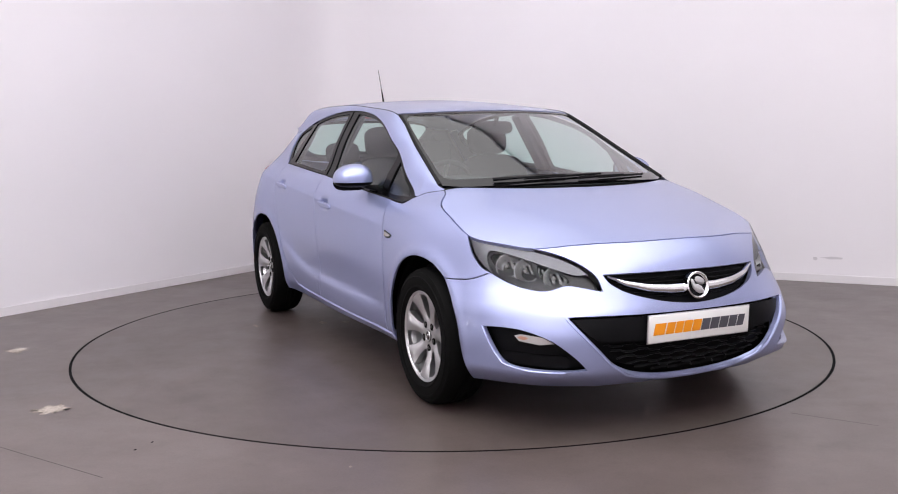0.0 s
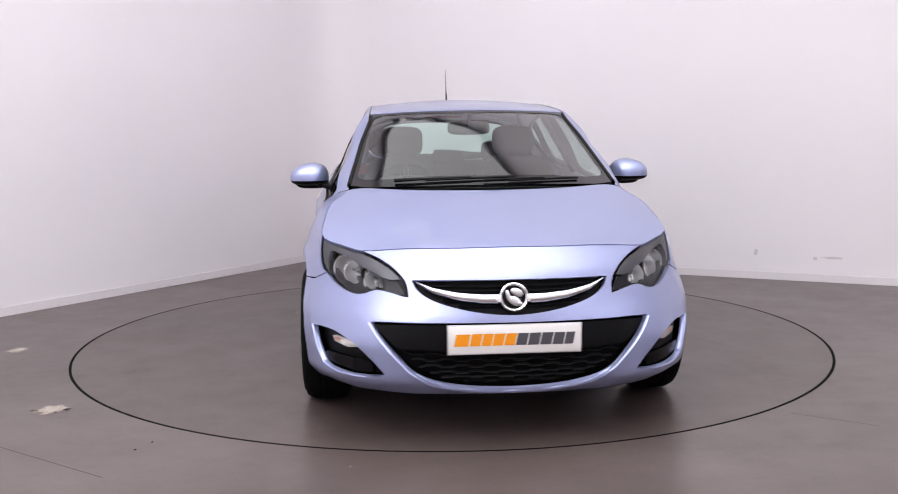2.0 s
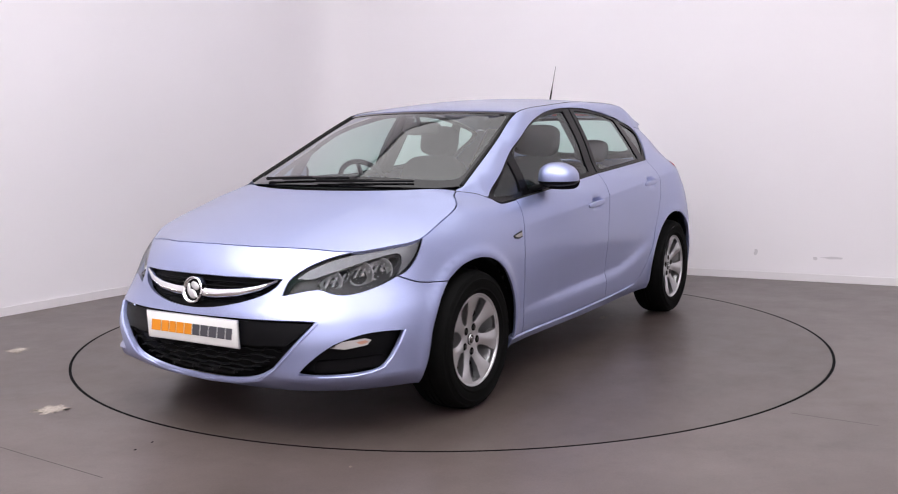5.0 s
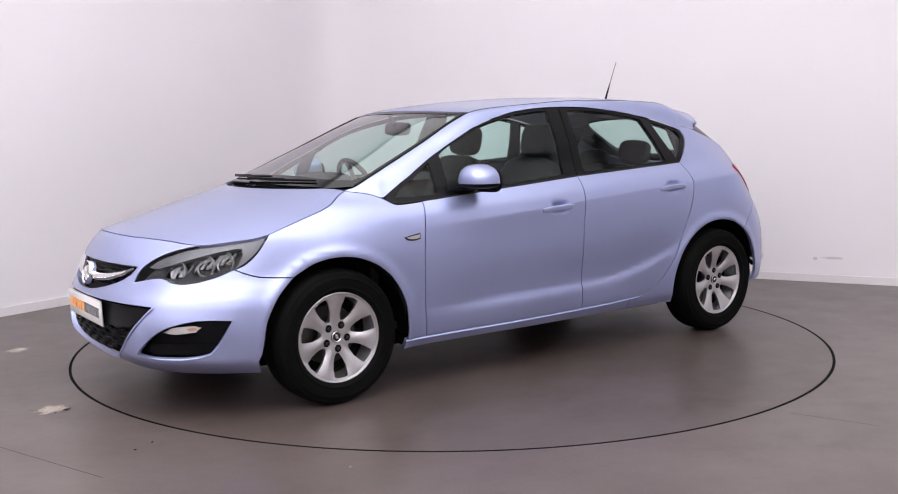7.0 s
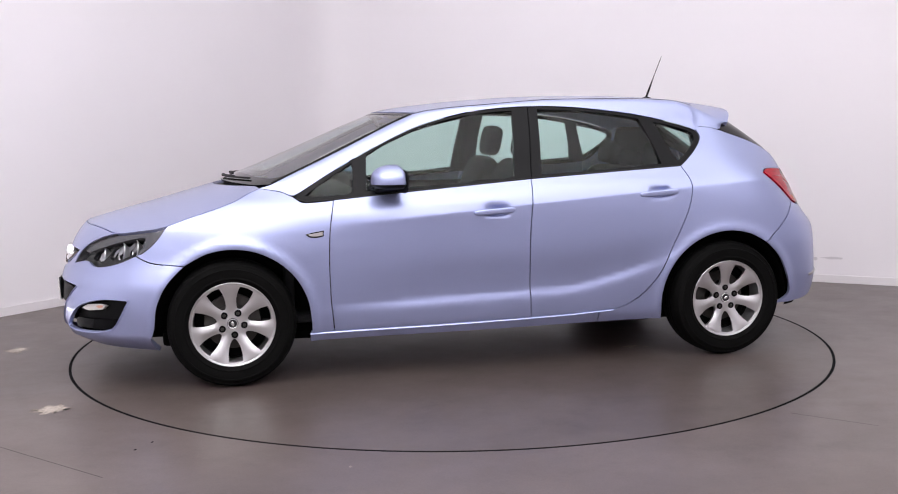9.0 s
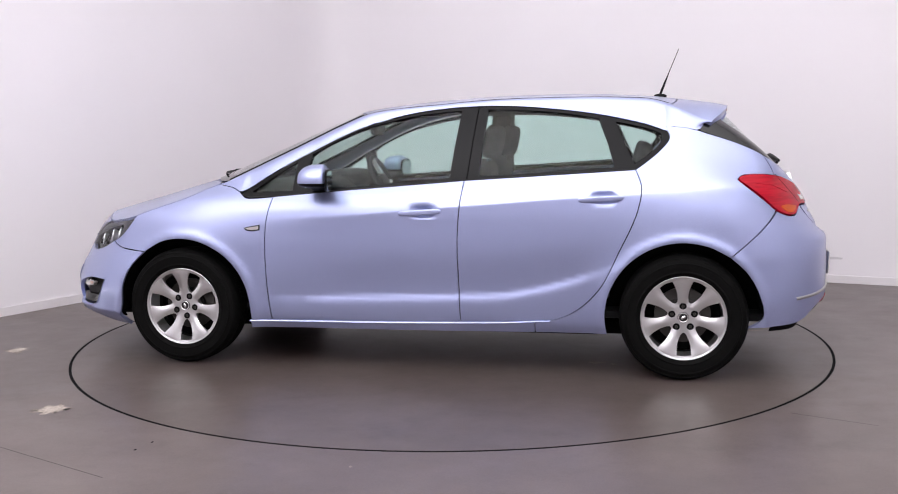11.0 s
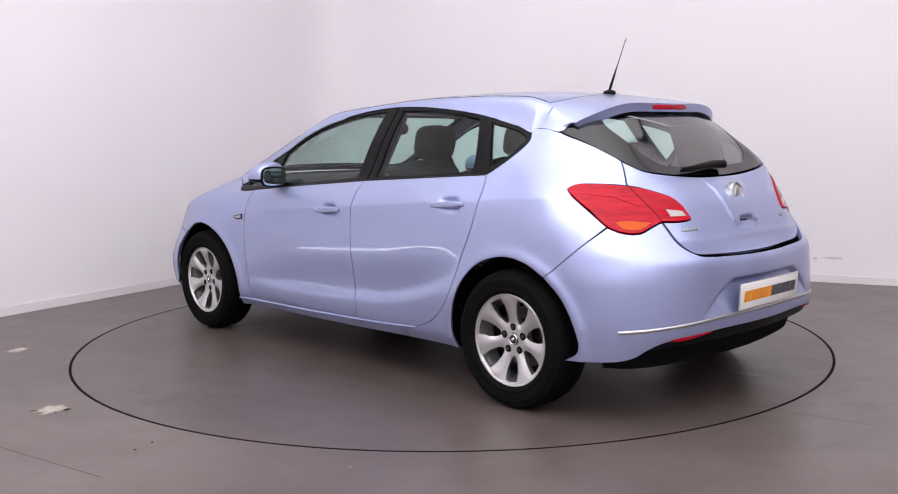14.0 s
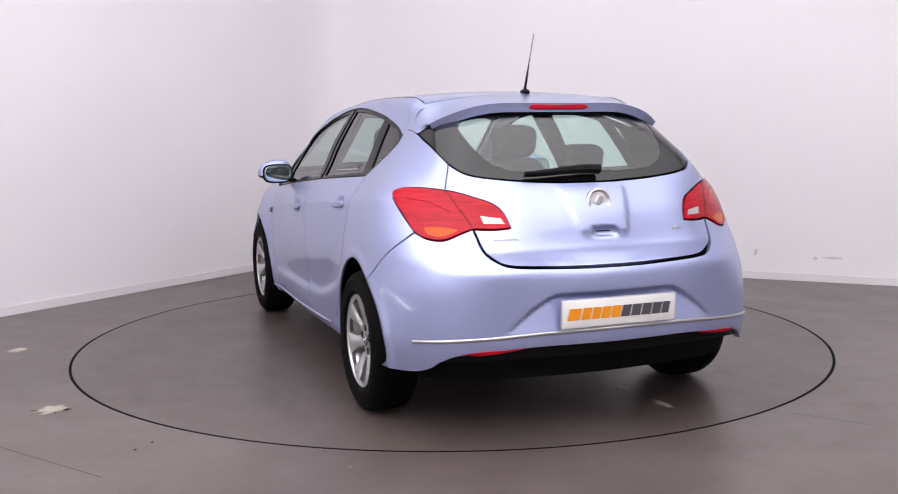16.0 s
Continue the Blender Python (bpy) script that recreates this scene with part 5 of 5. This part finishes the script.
# ---- wheels ----
def wheel_profile():
    return [(.205, .085), (.218, .098), (.228, .102), (.231, .1055), (.236, .1055), (.239, .104), (.262, .108), (.272, .1072), (.274, .109), (.279, .1085), (.281, .105), (.296, .0985), (.298, .0995), (.303, .096), (.305, .0905), (.3125, .078), (.317, .06), (.3185, .03),
            (.3135, .029), (.3135, .022), (.3187, .021), (.319, .004), (.314, .003), (.314, -.004), (.319, -.005), (.3187, -.022), (.3135, -.023), (.3135, -.030), (.3185, -.031),
            (.317, -.06), (.3125, -.078), (.302, -.092), (.285, -.103), (.262, -.108), (.235, -.104), (.205, -.085)]


def spoke_face(a, b):
    """The wheel's dished face: a, b in its plane, its height outwards."""
    r = np.hypot(a, b)
    h = pchip([0, .05, .09, .13, .17, .195, .21], [.060, .060, .066, .076, .0845, .0875, .088], r)
    # each spoke is crowned along its middle and falls towards the openings
    fall = .5 + .5 * np.cos(7 * (np.arctan2(b, a) - math.pi / 2) + math.pi)
    return np.stack([a, b, h - .016 * fall * np.clip((r - .06) / .05, 0, 1) * np.clip((.205 - r) / .05, 0, 1)], -1)


def make_wheel():
    w = new("wheel")
    w.parent = CAR
    w["label"] = "silver seven-spoke alloy wheel with a black tyre"
    part("tyre", lathe(wheel_profile(), 72), RUBBER, w, "black road tyre")
    out = lambda p: np.tile((0., 0., 1.), (len(p), 1))
    n = 7
    holes = []
    for k in range(n):
        a = 2 * math.pi * (k + .5) / n + math.pi / 2
        pts = []
        for r, da in ((.078, 0), (.086, -.13), (.104, -.195), (.13, -.228), (.16, -.215), (.192, -.185), (.194, 0), (.192, .185), (.16, .215), (.13, .228), (.104, .195), (.086, .13)):
            pts.append((r * math.cos(a + da), r * math.sin(a + da)) + ((1,) if r == .192 else ()))
        holes.append(pts)
    rim = panel("rim", [(.207 * math.cos(2 * math.pi * k / 48), .207 * math.sin(2 * math.pi * k / 48)) for k in range(48)], spoke_face, ALLOY, w, "silver alloy with seven broad spokes", holes, .009, gap=0, depth=.04, out=out, dense=.008)
    part("rim_lip", lathe([(.198, .080), (.203, .090), (.210, .093), (.217, .089), (.219, .078)], 72), ALLOY, rim)
    part("barrel", lathe([(.210, .086), (.199, .06), (.194, .02), (.19, -.01)], 48), ALLOY, rim, "silver inner rim wall")
    part("inner_barrel", lathe([(.192, -.01), (.19, -.05), (.19, -.09)], 48), STEEL, rim, "dark inner barrel")
    part("brake_disc", lathe([(0, .0), (.085, .0), (.088, -.012), (.14, -.012), (.14, -.03), (0, -.03)], 48), STEEL, w, "grey brake disc")
    part("brake_backing", lathe([(0, -.05), (.19, -.05)], 32), LINER, w)
    part("hub_cap", lathe([(0, .066), (.022, .0655), (.027, .063), (.029, .055)], 32), LAMPGREY, rim, "dark centre cap")
    part("hub_ring", lathe([(.0205, .0655), (.023, .0675), (.0255, .0645)], 32), SATIN, rim)
    part("hub_emblem", rounded((.026, .014, .006), pose(0, 0, .066, 0, 0, 30), .8, 10), CHROME, rim)
    for k in range(5):
        a = 2 * math.pi * k / 5 + math.pi / 2
        c = pose(.058 * math.cos(a), .058 * math.sin(a), 0)
        # flat black disc in place of the shade inside a bolt recess
        part("bolt_well_shade", lathe([(0, .0625), (.0155, .0625), (.018, .0605)], 18, c), LINER, rim)
        part("wheel_bolt", lathe([(0, .066), (.007, .066), (.0085, .063), (.0085, .06)], 6, c), STEEL, rim)
    return w


FIRST = make_wheel()
FIRST.matrix_basis = pose(1.3425, .772, .318, -90, 0, 0) @ pose(0, 0, 0, 0, 0, 80)


copy_thing(FIRST, pose(-1.3425, .792, .318, -90, 0, 0) @ pose(0, 0, 0, 0, 0, 181.5))
copy_thing(FIRST, pose(1.3425, -.772, .318, 90, 0, 0) @ pose(0, 0, 0, 0, 0, 180))
copy_thing(FIRST, pose(-1.3425, -.792, .318, 90, 0, 0) @ pose(0, 0, 0, 0, 0, 30))

# ---- mirrors ----
for s in (1, -1):
    e = new("wing_mirror")
    e.parent = CAR
    e["label"] = "ice-blue wing mirror with a black foot"
    m = pose(.515, s * .892, 1.004, 0, 0, s * 8) @ Matrix.Diagonal((.95, .92, .86, 1))

    def cap_shape(bm, lo, hi, grow):
        for v in bm.verts:
            v.co.y *= s
            x, y, z = v.co
            y *= s
            z *= 1 - .22 * max(0, y) / .11 * (1 if z > 0 else .2)       # lower towards the tip
            z *= 1.28 if z > 0 else .48
            x = x * 1.30 if x > 0 else x * .40                                # flat at the back
            v.co = Vector((x * grow, s * y * grow, z * grow))
        geom = bm.verts[:] + bm.edges[:] + bm.faces[:]
        if lo is not None:
            bmesh.ops.bisect_plane(bm, geom=geom, plane_co=(0, 0, lo), plane_no=(0, 0, 1), clear_inner=True)
        if hi is not None:
            geom = bm.verts[:] + bm.edges[:] + bm.faces[:]
            bmesh.ops.bisect_plane(bm, geom=geom, plane_co=(0, 0, hi), plane_no=(0, 0, 1), clear_outer=True)
        bm.transform(m)
        return bm

    part("cap", cap_shape(rounded((.20, .225, .165), None, .72, 32), -.006, None, 1.0), PAINT, e, "painted cap", 60)
    part("housing", cap_shape(rounded((.20, .225, .165), None, .72, 32), None, -.006, .985), BLACK, e, "black lower housing", 60)
    part("mirror_bezel", rounded((.014, .212, .138), m @ pose(-.038, 0, .006), .6, 20), BLACK, e, "black rim round the mirror glass")
    part("mirror_face", rounded((.004, .19, .116), m @ pose(-.0455, 0, .006), .6, 20), MIRROR, e, "mirror glass")
    part("foot", rounded((.12, .16, .036), m @ pose(.02, -s * .115, -.045, s * 18, 0, 0), .6, 18), BLACK, e, "black plastic foot")

# ---- aerial, wipers ----
a = new("aerial")
a.parent = CAR
a["label"] = "short black roof aerial"
part("aerial_base", rounded((.075, .036, .03), pose(-1.238, 0, float(upper(-1.238, 0)) + .006), .9, 16), BLACK, a)
part("mast", tube([(-1.235, 0, 1.445), (-1.262, 0, 1.515), (-1.285, 0, 1.575), (-1.338, 0, 1.708)], [.0075, .006, .0024, .0017], 8), BLACK, a)


def wiper(pivot, tip, name, label, on, bend):
    e = new(name)
    e.parent = CAR
    e["label"] = label
    p, q = Vector(pivot), Vector(tip)
    pts = []
    for k in range(9):
        t = k / 8
        y = p.y + (q.y - p.y) * t
        x = bend - .03 * t - .52 * y * y
        pts.append((x, y, float(on(x, y))))
    part("arm", tube([(x, y, z + .012) for x, y, z in pts[:6]], [.010, .008, .006, .005, .005, .004], 6), BLACK, e)
    part("blade", tube([(x, y, z + .006) for x, y, z in pts[2:]], .0055, 6), BLACK, e)


wiper((0, -.44, 0), (0, .14, 0), "wiper", "black windscreen wiper lying along the glass", lambda x, y: upper(x, y), 1.350)
wiper((0, -.02, 0), (0, .46, 0), "wiper", "black windscreen wiper lying along the glass", lambda x, y: upper(x, y), 1.366)
rwp = new("rear_wiper")
rwp.parent = CAR
rwp["label"] = "black rear wiper parked across the window"
pts = [Vector(skin(UMAX - d, z)) + Vector((-.024, 0, .014)) for d, z in ((-.07, 1.075), (0, 1.078), (.12, 1.074), (.24, 1.068), (.36, 1.066))]
part("wiper_arm", tube(pts, [.021, .02, .016, .012, .007], 8), BLACK, rwp)
part("wiper_blade", tube([p + Vector((.010, 0, -.010)) for p in pts], .008, 6), BLACK, rwp)

# ---- plates and badges ----
def plate(m, name):
    e = new(name)
    e.parent = CAR
    e["label"] = "white dealer plate with orange and grey slanted print"
    part("plate_board", box((.008, .524, .112), m, .002), PLATE, e)
    part("plate_rim", box((.006, .532, .120), m @ pose(-.002, 0, 0), .002), SATIN, e)
    widths = [.058, .044, .040, .044, .044, .044, .046, .046, .044, .036]
    y = -.24
    for k, w in enumerate(widths):
        w *= 1.06
        wide = w * .90
        bm = bmesh.new()
        slant = .010
        quad = [(.0048, y, -.024), (.0048, y + wide, -.024), (.0048, y + wide + slant, .024), (.0048, y + slant, .024)]
        lo = [bm.verts.new(m @ Vector(q)) for q in quad]
        hi = [bm.verts.new(m @ (Vector(q) + Vector((.0012, 0, 0)))) for q in quad]
        bm.faces.new(hi)
        for i in range(4):
            bm.faces.new((lo[i], lo[(i + 1) % 4], hi[(i + 1) % 4], hi[i]))
        part("print_bar", bm, ORANGE if k < 5 else GREYPRINT, e)
        y += w
    return e


plate(pose(2.238, 0, .449, 0, 3, 0), "front_plate")
plate(pose(-2.137, 0, .524, 0, 3, 180), "rear_plate")
m = Matrix.Translation(Vector(skin(UMAX, .958)) + Vector((-.008, 0, 0))) @ pose(0, 0, 0, 0, -78, 0)
badge = part("tail_badge", lathe([(0, .004), (.038, .004), (.045, .009), (.050, .012), (.055, .009), (.056, -.012)], 48, m), SATIN, CAR, "round chrome badge on the tailgate")
part("badge_centre", lathe([(0, .0055), (.040, .0055), (.040, .002)], 40, m), SATIN, badge)
part("badge_emblem", rounded((.05, .032, .008), m @ pose(.003, 0, .007, 0, 0, -35), .8, 16), TRIM, badge)
for u0, count, z in ((4.990, 5, .826), (2 * UMAX - 5.16, 2, .836)):
    for k in range(count):
        p = Vector(skin(u0 + .026 * k, z))
        n = Vector(fn_normal(on_skin, np.array([u0 + .026 * k]), np.array([z]), from_core)[0])
        part("badge_bar", box((.015, .014, .003), Matrix.Translation(p + n * .002) @ n.to_track_quat("Z", "Y").to_matrix().to_4x4(), .001), TRIM, CAR, "small chrome badge mark")

# ---- cabin ----
def seat(x, y):
    e = new("front_seat")
    e.parent = CAR
    e["label"] = "charcoal cloth front seat with headrest"
    part("seat_cushion", rounded((.52, .50, .16), pose(x + .20, y, .52, 0, -8, 0), .5), SEATCLOTH, e)
    part("seat_back", rounded((.15, .50, .62), pose(x - .14, y, .80, 0, -18, 0), .5), SEATCLOTH, e)
    h = part("headrest", rounded((.10, .27, .19), pose(x - .275, y, 1.195, 0, -12, 0), .55), SEATCLOTH, e)
    for d in (-.06, .06):
        part("headrest_post", tube([(x - .235, y + d, 1.06), (x - .26, y + d, 1.13)], .006), CHROME, h)


seat(-.05, .36)
seat(-.05, -.36)
e = new("rear_bench")
e.parent = CAR
e["label"] = "charcoal cloth rear bench with three headrests"
part("bench_cushion", rounded((.48, 1.25, .16), pose(-.72, 0, .52), .4), SEATCLOTH, e)
part("bench_back", rounded((.14, 1.22, .52), pose(-1.03, 0, .78, 0, -20, 0), .4), SEATCLOTH, e)
for y in (-.36, 0, .36):
    part("headrest", rounded((.09, .24, .15 if y else .10), pose(-1.14, y, 1.11 if y else 1.07, 0, -14, 0), .55), SEATCLOTH, e)
part("parcel_shelf", box((.55, 1.10, .03), pose(-1.45, 0, .955), .008), DASH, CAR, "dark parcel shelf")
part("dashboard", rounded((.50, 1.36, .30), pose(.90, 0, .84), .45, 32), DASH, CAR, "dark dashboard")
part("dash_hood", rounded((.28, .36, .12), pose(.74, -.36, .965), .6, 20), DASH, CAR)
for s in (1, -1):
    part("door_card", box((1.75, .03, .50), pose(-.10, s * .735, .64), .01), DASH, CAR)
    part("belt_pillar", box((.10, .025, .42), pose(-.255, s * .645, 1.17, s * 30, 0, 0), .008), DASH, CAR)
    part("rear_pillar_trim", box((.28, .03, .34), pose(-1.40, s * .60, 1.12, s * 30, 0, 0), .01), DASH, CAR)
st = new("steering_wheel")
st.parent = CAR
sm = pose(.50, -.36, .93, 0, -64, 0)
ring = [(0.18 * math.cos(2 * math.pi * k / 36), .18 * math.sin(2 * math.pi * k / 36), 0) for k in range(37)]
bm = tube(ring, .015, 8)
bm.transform(sm)
part("steering_rim", bm, DASH, st)
part("steering_hub", rounded((.13, .14, .05), sm, .6, 16), DASH, st)
for k in (0, 1, 2):
    a = math.pi * (.5 + k * .5) + math.pi / 2
    bm = tube([(0, 0, 0), (.17 * math.cos(a), .17 * math.sin(a), 0)], .014, 6)
    bm.transform(sm)
    part("steering_spoke", bm, SATIN, st)
rm = new("rear_view_mirror")
rm.parent = CAR
part("mirror_shell", rounded((.045, .24, .075), pose(.44, 0, 1.275, 0, -10, 0), .5, 20), DASH, rm)
part("mirror_stalk", tube([(.50, 0, 1.365), (.46, 0, 1.29)], .012), DASH, rm)


# ---- what moves ----
TURNS = [(0.0, -64.38), (.5, -67.99), (1.0, -73.59), (1.5, -79.45), (2.0, -85.65), (2.5, -91.62), (3.0, -97.75), (3.5, -103.7), (4.0, -109.75), (4.2, -112.2), (6.3, -135.65), (6.5, -137.95), (7.0, -143.90),
         (7.5, -149.65), (8.0, -155.50), (8.5, -161.25), (9.0, -167.15), (9.2, -169.4), (11.3, -194.2), (11.5, -196.50), (12.0, -202.32), (12.5, -208.12), (13.0, -214.05), (13.5, -219.80), (14.0, -225.70), (14.5, -231.5),
         (15.0, -237.45), (15.5, -243.30), (16.0, -249.3)]


def motions():
    walk(TURNTABLE, [(t, pose(0, 0, 0, 0, 0, a)) for t, a in TURNS])
    walk(CAR, [(t, pose(0, 0, 0, 0, 0, a) @ pose(-.0152, .0794, 0)) for t, a in TURNS])


motions()
